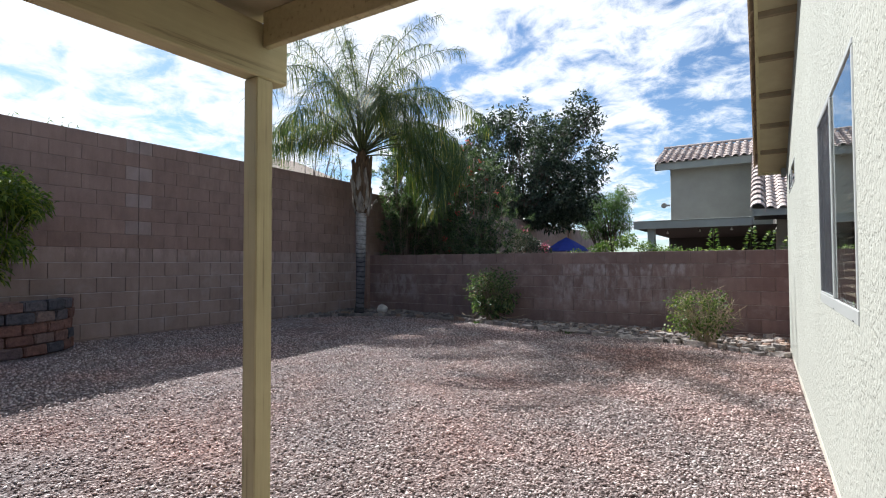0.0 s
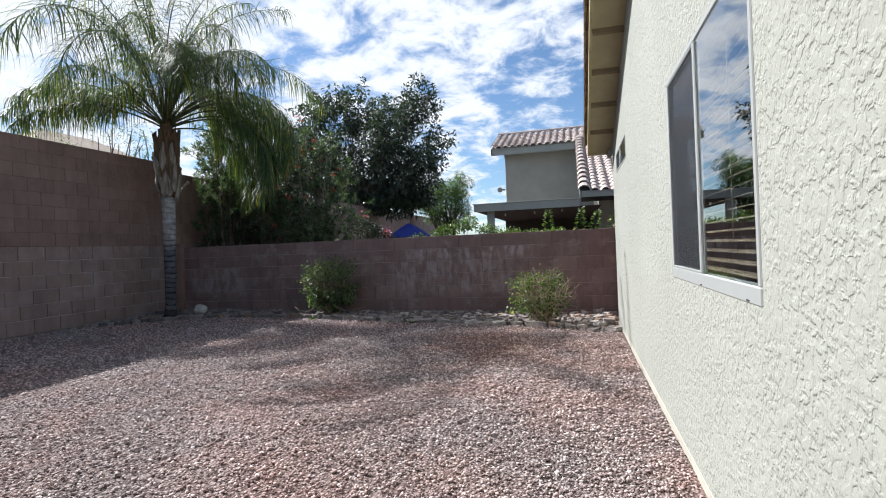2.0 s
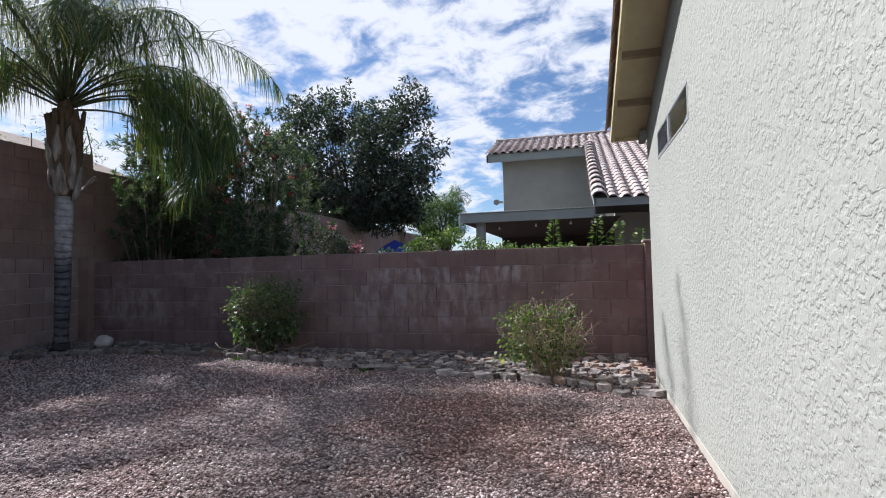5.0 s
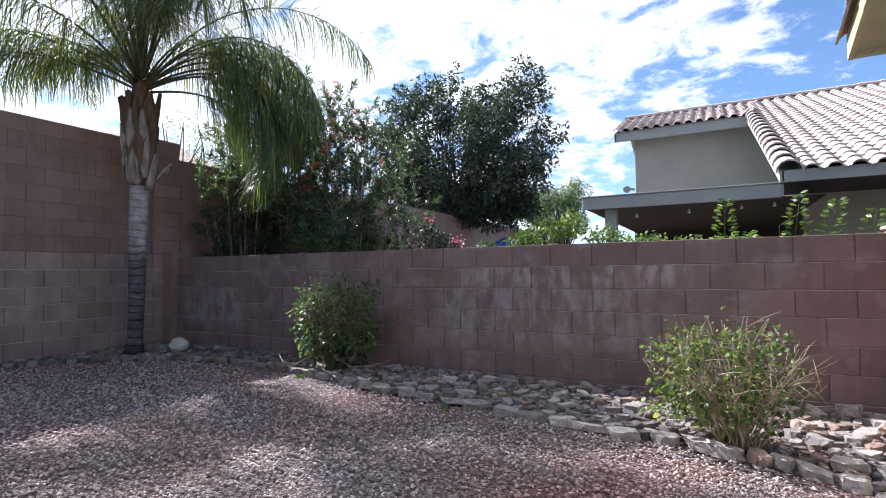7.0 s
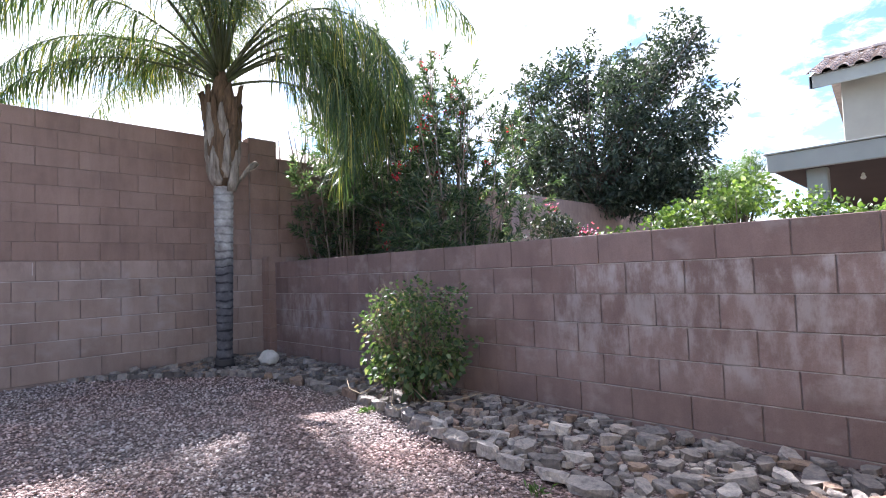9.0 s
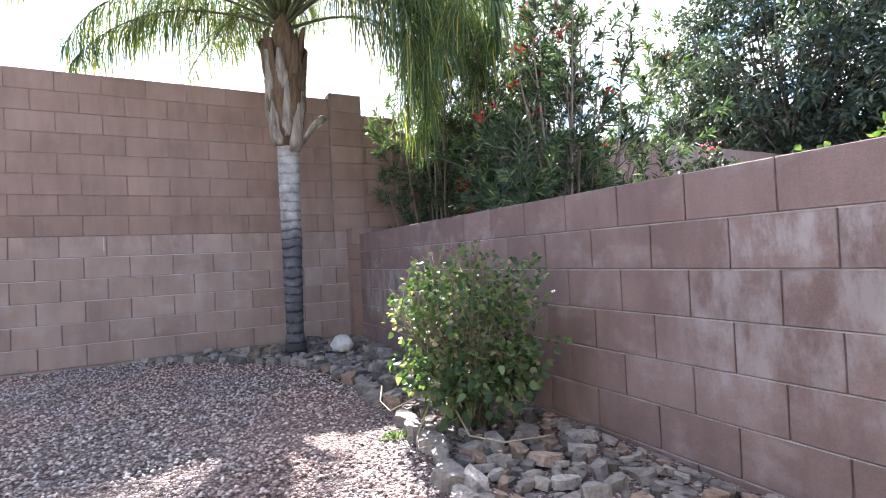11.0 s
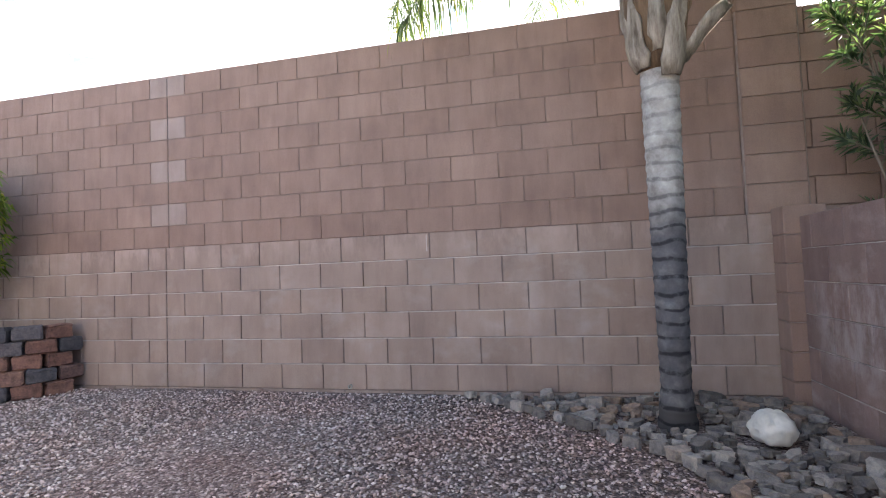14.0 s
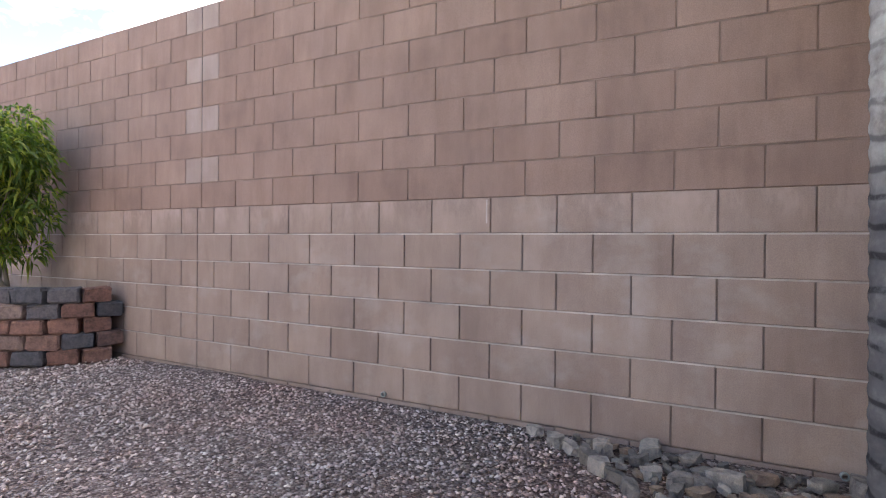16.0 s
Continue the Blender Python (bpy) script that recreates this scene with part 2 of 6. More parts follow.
def gravel_ground_material():
    m, t, p = principled("gravel_bed", 0.95, 0, 0.15)
    v = world_pos(t)
    vo = nd(t, "ShaderNodeTexVoronoi", Scale=64.0)
    t.links.new(v, vo.inputs["Vector"])
    pick = t.nodes.new("ShaderNodeSeparateColor")
    t.links.new(vo.outputs["Color"], pick.inputs[0])
    col = ramp(t, pick.outputs[0], [(0.0, (0.12, 0.088, 0.084)), (0.35, (0.24, 0.18, 0.168)), (0.7, (0.37, 0.29, 0.272)), (1.0, (0.60, 0.52, 0.495))])
    big = noise_of(t, 0.75, 4, 0.6, v)
    col = mixc(t, 1.0, col, ramp(t, big, [(0.30, (0.90, 0.95, 0.97)), (0.48, (1.0, 0.98, 0.97)), (0.70, (1.13, 0.94, 0.88))]), "MULTIPLY")
    col = rusty(t, col, v)
    # shade between the stones, painted as darker colour towards each cell's edge
    gap_shade = ramp(t, vo.outputs["Distance"], [(0.0, (1, 1, 1)), (0.75, (0.45, 0.45, 0.45))])
    col = mixc(t, 1.0, col, gap_shade, "MULTIPLY")
    t.links.new(col, p.inputs["Base Color"])
    inv = ramp(t, vo.outputs["Distance"], [(0.0, (1, 1, 1)), (0.7, (0, 0, 0))])
    bump(t, p, inv, 1.0, 0.014)
    return m


def pebble_material(name, stops, island=True, big=None):
    m, t, p = principled(name, 0.88, 0, 0.25)
    g = t.nodes.new("ShaderNodeNewGeometry")
    if island:
        fac = g.outputs["Random Per Island"]
    else:
        fac = t.nodes.new("ShaderNodeObjectInfo").outputs["Random"]
    col = ramp(t, fac, stops)
    f = noise_of(t, 60 if not island else 240, 4, 0.65, g.outputs["Position"])
    col = mixc(t, 1.0, col, ramp(t, f, [(0.3, (0.78, 0.78, 0.79)), (0.7, (1.12, 1.12, 1.1))]), "MULTIPLY")
    if big:
        f2 = noise_of(t, 0.75, 4, 0.6, g.outputs["Position"])
        col = mixc(t, 1.0, col, ramp(t, f2, [(0.30, (0.90, 0.95, 0.97)), (0.48, (1.0, 0.98, 0.97)), (0.70, (1.13, 0.94, 0.88))]), "MULTIPLY")
        col = rusty(t, col, g.outputs["Position"])
    t.links.new(col, p.inputs["Base Color"])
    if not big:
        f3 = noise_of(t, 19, 6, 0.68, g.outputs["Position"])
        col = mixc(t, 1.0, col, ramp(t, f3, [(0.30, (0.52, 0.52, 0.55)), (0.5, (1, 1, 1)), (0.70, (1.38, 1.32, 1.22))]), "MULTIPLY")
        t.links.new(col, p.inputs["Base Color"])
        bump(t, p, noise_of(t, 38, 6, 0.72, g.outputs["Position"]), 0.8, 0.016)
    else:
        bump(t, p, f, 0.35, 0.001)
    return m


M_GRAVEL = gravel_ground_material()
M_PEBBLE = pebble_material("gravel_stone", [(0.0, (0.21, 0.158, 0.148)), (0.25, (0.37, 0.285, 0.268)), (0.55, (0.50, 0.405, 0.383)), (0.82, (0.61, 0.52, 0.492)), (1.0, (0.74, 0.67, 0.64))], True, True)
M_ROCK = pebble_material("border_rock", [(0.0, (0.21, 0.184, 0.172)), (0.35, (0.315, 0.277, 0.255)), (0.7, (0.42, 0.372, 0.34)), (0.86, (0.53, 0.475, 0.43)), (1.0, (0.40, 0.285, 0.22))], False)
M_ROCK_FILL = pebble_material("border_rock_fill", [(0.0, (0.13, 0.112, 0.104)), (0.45, (0.23, 0.20, 0.184)), (0.8, (0.36, 0.318, 0.288)), (0.86, (0.27, 0.185, 0.145)), (1.0, (0.31, 0.225, 0.17))], True)
M_ROCK_WHITE = simple("white_boulder", (0.56, 0.525, 0.475), 0.9, 0, 0.18, 14, 0.6)


# ---- mesh helpers ----
def mesh_of(name, verts, faces, mat=None, smooth=False):
    me = bpy.data.meshes.new(name)
    me.from_pydata([tuple(v) for v in verts], [], [tuple(f) for f in faces])
    if mat:
        me.materials.append(mat)
    if smooth:
        me.shade_smooth()
    me.update()
    return me


def part(name, me, parent=None, m=None):
    ob = new(name, me)
    if parent is not None:
        ob.parent = parent
    if m is not None:
        ob.matrix_local = m
    return ob


def bevel_box(size, bev=0.004, seg=1):
    """Verts and faces of a box centred on the origin with bevelled edges."""
    bm = bmesh.new()
    bmesh.ops.create_cube(bm, size=1.0)
    for v in bm.verts:
        v.co = Vector((v.co.x * size[0], v.co.y * size[1], v.co.z * size[2]))
    if bev > 0:
        bmesh.ops.bevel(bm, geom=list(bm.edges), offset=bev, segments=seg, affect="EDGES", profile=0.5)
    bm.verts.index_update()
    vs = [v.co.copy() for v in bm.verts]
    fs = [[v.index for v in f.verts] for f in bm.faces]
    bm.free()
    return vs, fs


def box_mesh(name, lo, hi, mat, bev=0.004):
    """A bevelled box between two corners, in the parent's coordinates."""
    lo, hi = Vector(lo), Vector(hi)
    c = (lo + hi) / 2
    vs, fs = bevel_box(hi - lo, min(bev, min(hi - lo) * 0.4))
    return mesh_of(name, [v + c for v in vs], fs, mat)


def box(name, lo, hi, mat, parent=None, bev=0.004):
    return part(name, box_mesh(name, lo, hi, mat, bev), parent)


def joined(pieces):
    """Join (verts, faces) pairs."""
    V, F = [], []
    for vs, fs in pieces:
        o = len(V)
        V += [tuple(v) for v in vs]
        F += [[i + o for i in f] for f in fs]
    return V, F


def tube(points, radii, seg=8, caps=True):
    pts = [Vector(p) for p in points]
    V, F = [], []
    up = Vector((0.31, 0.17, 0.93))
    for i, p in enumerate(pts):
        d = (pts[min(i + 1, len(pts) - 1)] - pts[max(i - 1, 0)]).normalized()
        a = d.cross(up)
        if a.length < 1e-3:
            a = d.cross(Vector((1, 0, 0)))
        a.normalize()
        b = d.cross(a)
        for k in range(seg):
            th = 2 * math.pi * k / seg
            V.append(p + (a * math.cos(th) + b * math.sin(th)) * radii[i])
    for i in range(len(pts) - 1):
        for k in range(seg):
            k2 = (k + 1) % seg
            F.append([i * seg + k, i * seg + k2, (i + 1) * seg + k2, (i + 1) * seg + k])
    if caps:
        F.append(list(range(seg))[::-1])
        F.append([(len(pts) - 1) * seg + k for k in range(seg)])
    return V, F


# ---- ground ----
def ground_z(x, y):
    """The yard falls about 10 cm from the tall wall to the house."""
    return -0.10 * min(max((x + 8.2) / 8.6, 0), 1)


def build_ground():
    xs = [-900, -300, -100, -40, -20] + [-12 + 0.25 * i for i in range(0, 57)] + [6, 12, 30, 100, 300, 900]
    ys = [-900, -300, -100, -40, -15] + [-8 + 0.25 * i for i in range(0, 81)] + [16, 22, 30, 60, 120, 300, 900]
    V, F = [], []
    for y in ys:
        for x in xs:
            z = ground_z(x, y)
            if -12 < x < 2 and -8 < y < 12:
                z += 0.022 * (noise.noise(Vector((x * 0.7, y * 0.7, 0))) + 0.5 * noise.noise(Vector((x * 2.1, y * 2.1, 5))))
            V.append((x, y, z - 0.012))
    n = len(xs)
    for j in range(len(ys) - 1):
        for i in range(n - 1):
            F.append((j * n + i, j * n + i + 1, (j + 1) * n + i + 1, (j + 1) * n + i))
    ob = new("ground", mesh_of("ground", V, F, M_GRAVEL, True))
    tagged(ob, "pinkish grey gravel ground of a desert back yard", "ground", kind="structure")


build_ground()

# ---- block walls ----
BL, CL, CU = 0.4064, 0.2225, 0.2135
LX, LXU, LY0, LZ = -8.2, -8.24, 4.85, 1.35
BY, BZ, BC, BX0 = 9.985, 1.30, 0.2235, -2.145
JOINT = 0.008


def block_shape(length, height, depth=0.05, gap=JOINT):
    """A block's face with chamfered arrises, facing +x, centred on its face."""
    l, h, c = length / 2 - gap / 2, height / 2 - gap / 2, 0.004
    V = [(-depth, y, z) for y, z in ((-l, -h), (l, -h), (l, h), (-l, h))]
    V += [(-c, y, z) for y, z in ((-l, -h), (l, -h), (l, h), (-l, h))]
    V += [(0, y, z) for y, z in ((-l + c, -h + c), (l - c, -h + c), (l - c, h - c), (-l + c, h - c))]
    F = [(8, 9, 10, 11)]
    for i in range(4):
        k = (i + 1) % 4
        F += [(i, k, 4 + k, 4 + i), (4 + i, 4 + k, 8 + k, 8 + i)]
    return V, F


BLOCK_MESHES = {}


def block_mesh(length, height, mat):
    key = (round(length, 3), round(height, 3), mat.name)
    if key not in BLOCK_MESHES:
        V, F = block_shape(length, height, 0.05, JOINT if mat is M_BLOCK_LOW else 0.0068)
        BLOCK_MESHES[key] = mesh_of("block", V, F, mat)
    return BLOCK_MESHES[key]


BLOCK_ROWS = []


def lay_course(parent, along0, along1, z, height, offset, at, mat, turn=0, splits=(), pale=(), single_from=-1e9, stuff=None):
    """One course: blocks between along0 and along1 with head joints at offset + n * BL. at(a, z) gives the place of a block's face."""
    cuts = {along0, along1}
    k = math.ceil((along0 - offset) / BL)
    while offset + k * BL < along1:
        cuts.add(offset + k * BL)
        k += 1
    cuts |= {s for s in splits if along0 < s < along1}
    cuts = sorted(cuts)
    for a, b in zip(cuts, cuts[1:]):
        if b - a < 0.03:
            continue
        mid, ln = (a + b) / 2, b - a
        use = M_BLOCK_PALE if any(lo < mid < hi for lo, hi in pale) else mat
        jit = random.uniform(-0.0012, 0.0012)
        m = Matrix.Translation(at(mid, z)) @ Matrix.Rotation(turn, 4, "Z") @ Matrix.Translation((jit, 0, 0))
        if a >= single_from:
            BLOCK_ROWS.append((parent, ln, height, use, m))
        else:
            V, F = block_shape(ln, height)
            stuff.setdefault(use.name, []).append(([m @ Vector(v) for v in V], F))


def build_block_walls():
    # tall boundary wall: thick lower courses, thinner upper courses set back on them
    stuff = {}
    core = [bevel_box((0.20, 16.05, 1.75), 0)]
    V, F = joined([([Vector(v) + Vector((LX - 0.013 - 0.10, 2.01, LZ - 0.875 - 0.006)) for v in core[0][0]], core[0][1])])
    low = new("wall_left_lower", mesh_of("wall_left_lower", V, F, M_MORTAR_DARK))
    tagged(low, "lower courses of a tan concrete block wall with pale salt stains", "wall", kind="structure")
    vs, fs = bevel_box((0.15, 15.75, 8 * CU), 0)
    V = [Vector(v) + Vector((LXU - 0.008 - 0.075, 1.86, LZ + 4 * CU - 0.003)) for v in vs]
    up = new("wall_left_upper", mesh_of("wall_left_upper", V, fs, M_MORTAR_TAN))
    tagged(up, "upper courses of reddish tan concrete block wall set back on a ledge", "wall", kind="structure")
    split = LY0 - 0.5 * BL
    for r in range(7):
        lay_course(low, -6.0, 10.02, LZ - (r + 0.5) * CL, CL, LY0 + (0.5 * BL if r % 2 else 0), lambda a, z: (LX, a, z),
                   M_BLOCK_LOW, 0, (split,), (), 2.9, stuff)
    for r in range(8):
        pale = ((LY0 - BL, LY0),) if r in (1, 3, 5, 7) else ()
        lay_course(up, -6.0, 9.729, LZ + (r + 0.5) * CU, CU, LY0 + (0 if r % 2 else 0.5 * BL), lambda a, z: (LXU, a, z),
                   M_BLOCK_UP, 0, (split,), pale, 2.9, stuff)
    # end pier of the tall wall, a little higher
    pier = new("wall_left_pier", box_mesh("wall_left_pier", (LX - 0.22, 9.735, LZ - 0.02), (LX - 0.02, 10.16, LZ + 8.35 * CU), M_MORTAR))
    tagged(pier, "end pier of the tall block wall", "pier", kind="structure")
    for r in range(8):
        m = Matrix.Translation((LX - 0.008, 9.945, LZ + (r + 0.5) * CU * 1.03))
        BLOCK_ROWS.append((pier, 0.41, CU * 1.03, M_BLOCK_UP, m))
        m = Matrix.Translation((LX - 0.11, 9.728, LZ + (r + 0.5) * CU * 1.03)) @ Matrix.Rotation(-math.pi / 2, 4, "Z")
        if r > 6:
            BLOCK_ROWS.append((pier, 0.2, CU * 1.03, M_BLOCK_UP, m))
    # boundary wall beyond the pier, beside the neighbour's garden
    far = new("wall_left_far", box_mesh("wall_left_far", (LX - 0.22, 10.17, -0.3), (LX - 0.05, 34.0, 2.88), M_BLOCK_PALE))
    tagged(far, "long tan block boundary wall of the neighbouring garden", "wall", kind="structure")
    box("post", (LX - 0.24, 25.8, -0.3), (LX + 0.02, 26.2, 3.02), M_BLOCK_UP, far)
    for r in range(7):
        lay_course(far, 10.156, 16.0, 2.88 - (r + 0.5) * CU, CU, 10.2 + (0.5 * BL if r % 2 else 0), lambda a, z: (LX - 0.03, a, z), M_BLOCK_UP, 0, (), (), 99, stuff)
    # low wall across the end of the yard
    vs, fs = bevel_box((8.75, 0.14, 1.6), 0)
    V = [Vector(v) + Vector((-3.83, BY + 0.012 + 0.07, BZ - 0.8 - 0.003)) for v in vs]
    back = new("wall_back", mesh_of("wall_back", V, fs, M_MORTAR))
    tagged(back, "low reddish brown block wall with pale salt stains", "wall", kind="structure")
    for r in range(7):
        lay_course(back, -8.19, 0.50, BZ - (r + 0.5) * BC, BC, BX0 + (0 if r % 2 == 0 else 0.5 * BL), lambda a, z: (a, BY, z),
                   M_BLOCK_BACK, -math.pi / 2, (), (), -99, stuff)
    # its end post and the short return to the house corner
    post = new("wall_back_post", box_mesh("wall_back_post", (0.51, BY - 0.03, -0.3), (0.60, BY + 0.16, BZ + 0.02), M_BLOCK_BACK, 0.006))
    tagged(post, "end post of the low block wall", "post", kind="structure")
    cap = box("cap", (0.49, BY - 0.05, BZ + 0.022), (0.62, BY + 0.18, BZ + 0.055), M_BLOCK_PALE, post, 0.008)
    corner = new("wall_back_corner_post", box_mesh("wall_back_corner_post", (LX + 0.004, BY - 0.09, -0.3), (LX + 0.205, BY + 0.16, BZ + 0.07), M_MORTAR, 0.004))
    tagged(corner, "square block post where the low wall meets the tall wall", "post", kind="structure")
    for r in range(7):
        z1 = BZ + 0.078 - r * 0.203
        box("block", (LX + 0.003, BY - 0.102, z1 - 0.197), (LX + 0.213, BY + 0.168, z1), M_BLOCK_UP, corner, 0.006)
    vs, fs = bevel_box((0.14, 1.35, 1.6), 0)
    V = [Vector(v) + Vector((0.62 + 0.092, 9.28, BZ - 0.8)) for v in vs]
    ret = new("wall_return", mesh_of("wall_return", V, fs, M_MORTAR))
    tagged(ret, "short sunlit return of the block wall", "wall", kind="structure")
    for r in range(7):
        lay_course(ret, 8.62, 9.95, BZ - (r + 0.5) * BC, BC, 9.2 + (0.5 * BL if r % 2 else 0), lambda a, z: (0.62, a, z), M_BLOCK_UP, math.pi, (), (), -99, stuff)
    for name, lst in stuff.items():
        V, F = joined(lst)
        ob = part("block_run", mesh_of("block_run", V, F, bpy.data.materials[name]), low)
        tagged(ob, kind="stuff")
    # pale flush bed joints
    def beds(parent, zs, make):
        V, F = joined([make(z) for z in zs])
        part("bed_joint", mesh_of("bed_joint", V, F, M_MORTAR_PALE if parent is low else M_MORTAR_MID), parent)

    def strip(lo, hi):
        lo, hi = Vector(lo), Vector(hi)
        vs, fs = bevel_box(hi - lo, 0)
        return [v + (lo + hi) / 2 for v in vs], fs

    beds(low, [LZ - r * CL for r in range(1, 6)], lambda z: strip((LX - 0.03, -5.9, z - 0.0062), (LX + 0.0022, 10.0, z + 0.0030)))
    beds(back, [BZ - r * BC for r in range(1, 7)], lambda z: strip((-8.15, BY + 0.0012, z - 0.0036), (0.49, BY + 0.03, z + 0.0016)))
    V, F = joined([strip((LXU - 0.03, -5.9, LZ + r * CU - 0.0036), (LXU - 0.0012, 9.72, LZ + r * CU + 0.0030)) for r in range(1, 8)])
    part("bed_joint", mesh_of("bed_joint", V, F, M_MORTAR_TAN), up)
    beds(ret, [BZ - r * BC for r in range(1, 7)], lambda z: strip((0.6225, 8.7, z - 0.0038), (0.64, 9.94, z + 0.0022)))
    # control joint: a dark upright gap
    box("control_joint", (LX - 0.0125, split - 0.0022, 0.0), (LX - 0.007, split + 0.0022, LZ), M_VOID_SHADE_JOINT, low, 0.001)
    box("control_joint", (LXU - 0.0078, split - 0.0022, LZ), (LXU - 0.0045, split + 0.0022, LZ + 8 * CU), M_VOID_SHADE_JOINT, up, 0.001)
    box("mortar_smear", (LX - 0.004, 7.257, 1.19), (LX + 0.003, 7.268, 1.335), M_MORTAR_PALE, low, 0.002)
    # plain walls closing the yard behind the walker
    rear = new("wall_rear", box_mesh("wall_rear", (-8.3, -6.2, -0.3), (0.42, -6.02, 1.9), M_BLOCK_BACK))
    tagged(rear, "plain block wall closing the yard", "wall", kind="structure")


build_block_walls()

# ---- the house ----
HX, HY1, HY0, RIDGE_Y, EAVE_Y, SLOPE = 0.42, 8.70, -6.0, 1.8, 8.90, 0.34


def roof_z(y):
    """Underside of the roof boards along the gable."""
    return 2.36 + SLOPE * ((EAVE_Y - y) if y >= RIDGE_Y else (EAVE_Y - 2 * RIDGE_Y + y))


WIN = (2.80, 4.24, 0.855, 1.955)
CLER = (6.76, 8.02, 1.95, 2.19)


def build_house():
    # gable wall with two openings, built of upright strips
    T = 0.16
    ys = sorted({HY0, WIN[0], WIN[1], CLER[0], CLER[1], HY1, RIDGE_Y, -2.0, 0.4, 5.5})
    pieces = []

    def slab(y0, y1, za0, zb0, za1, zb1):
        V = [(HX, y0, za0), (HX, y1, za1), (HX, y1, zb1), (HX, y0, zb0), (HX + T, y0, za0), (HX + T, y1, za1), (HX + T, y1, zb1), (HX + T, y0, zb0)]
        F = [(0, 3, 2, 1), (4, 5, 6, 7), (0, 1, 5, 4), (3, 7, 6, 2), (0, 4, 7, 3), (1, 2, 6, 5)]
        pieces.append((V, F))

    for y0, y1 in zip(ys, ys[1:]):
        t0, t1 = roof_z(y0), roof_z(y1)
        hole = None
        for w in (WIN, CLER):
            if w[0] - 1e-6 <= y0 and y1 <= w[1] + 1e-6:
                hole = w
        if hole:
            slab(y0, y1, -0.055, hole[2], -0.055, hole[2])
            slab(y0, y1, hole[3], t0, hole[3], t1)
        else:
            slab(y0, y1, -0.055, t0, -0.055, t1)
    # end wall round the far corner
    V = [(HX + T, HY1 - T, -0.02), (HX + 4, HY1 - T, -0.02), (HX + 4, HY1 - T, 2.4), (HX + T, HY1 - T, 2.4), (HX + T, HY1, -0.02), (HX + 4, HY1, -0.02), (HX + 4, HY1, 2.4), (HX + T, HY1, 2.4)]
    pieces.append((V, [(0, 1, 2, 3), (4, 7, 6, 5), (3, 2, 6, 7), (1, 5, 6, 2), (0, 4, 5, 1), (0, 3, 7, 4)]))
    V, F = joined(pieces)
    wall = new("wall_house", mesh_of("wall_house", V, F, M_STUCCO))
    tagged(wall, "cream skip-trowel stucco gable wall of a house", "wall", kind="structure")
    # smooth base band at the foot
    band = new("house_base_trim", box_mesh("house_base_trim", (HX - 0.003, HY0, -0.3), (HX + T, HY1 + 0.003, -0.055), M_STUCCO_BASE, 0.003))
    tagged(band, "plain stained base band of the stucco wall", "trim", kind="structure")
    # roof: soffit boards, barge board, outlookers, tiles
    roof = new("roof_house", None)
    tagged(roof, "tan boarded gable roof overhang with concrete tiles", "roof", kind="structure")

    def sloped(name, x0, x1, y0, y1, d0, d1, mat):
        V = []
        for y in (y0, y1):
            for x in (x0, x1):
                for d in (d0, d1):
                    V.append((x, y, roof_z(y) + d))
        F = [(0, 2, 3, 1), (4, 5, 7, 6), (0, 1, 5, 4), (2, 6, 7, 3), (1, 3, 7, 5), (0, 4, 6, 2)]
        return part(name, mesh_of(name, V, F, mat), roof)

    OX = 0.09
    sloped("soffit", OX + 0.03, HX + 4, RIDGE_Y, EAVE_Y - 0.02, 0.0, 0.02, M_SOFFIT)
    sloped("soffit", OX + 0.03, HX + 4, HY0, RIDGE_Y, 0.0, 0.02, M_SOFFIT)
    sloped("barge_board", OX, OX + 0.03, RIDGE_Y, EAVE_Y, -0.03, 0.12, M_WOOD_TAN)
    sloped("barge_board", OX, OX + 0.03, HY0, RIDGE_Y, -0.03, 0.12, M_WOOD_TAN)
    y = EAVE_Y - 0.62
    while y > RIDGE_Y:
        sloped("outlooker", OX + 0.032, HX + 0.002, y - 0.015, y + 0.015, -0.05, -0.001, M_BATTEN_SHADE)
        y -= 0.61
    # fascia across the low end
    box("fascia", (OX + 0.031, EAVE_Y - 0.03, roof_z(EAVE_Y) - 0.028), (HX + 4, EAVE_Y, roof_z(EAVE_Y) + 0.10), M_WOOD_TAN, roof)
    box("fascia_return", (HX - 0.06, HY1 + 0.005, 2.28), (HX - 0.002, EAVE_Y - 0.035, 2.385), M_STUCCO, roof)
    # tile edge over the barge board
    y = EAVE_Y + 0.06
    n = 0
    while y > RIDGE_Y:
        y1 = y - 0.37
        V, F = [], []
        for yy, lift in ((y, 0.155), (y1, 0.125)):
            for k in range(7):
                th = math.pi * k / 6
                for rr in (0.10, 0.085):
                    V.append((OX + 0.05 - rr * math.cos(th), yy, roof_z(min(yy, EAVE_Y)) + lift - (max(yy - EAVE_Y, 0) * SLOPE) - 0.03 + rr * 0.75 * math.sin(th)))
        for k in range(6):
            a = 2 * k
            F += [(a, a + 2, a + 16, a + 14), (a + 1, a + 15, a + 17, a + 3), (a, a + 1, a + 3, a + 2), (a + 14, a + 16, a + 17, a + 15)]
        F += [(0, 14, 15, 1), (12, 13, 27, 26)]
        part("tile", mesh_of("tile", V, F, M_TILE_OWN), roof)
        y = y1 + 0.045
        n += 1
    sloped("roof_deck", OX + 0.15, HX + 4, RIDGE_Y, EAVE_Y + 0.04, 0.121, 0.19, M_TILE_OWN)
    sloped("roof_deck", OX + 0.15, HX + 4, HY0, RIDGE_Y, 0.121, 0.19, M_TILE_OWN)
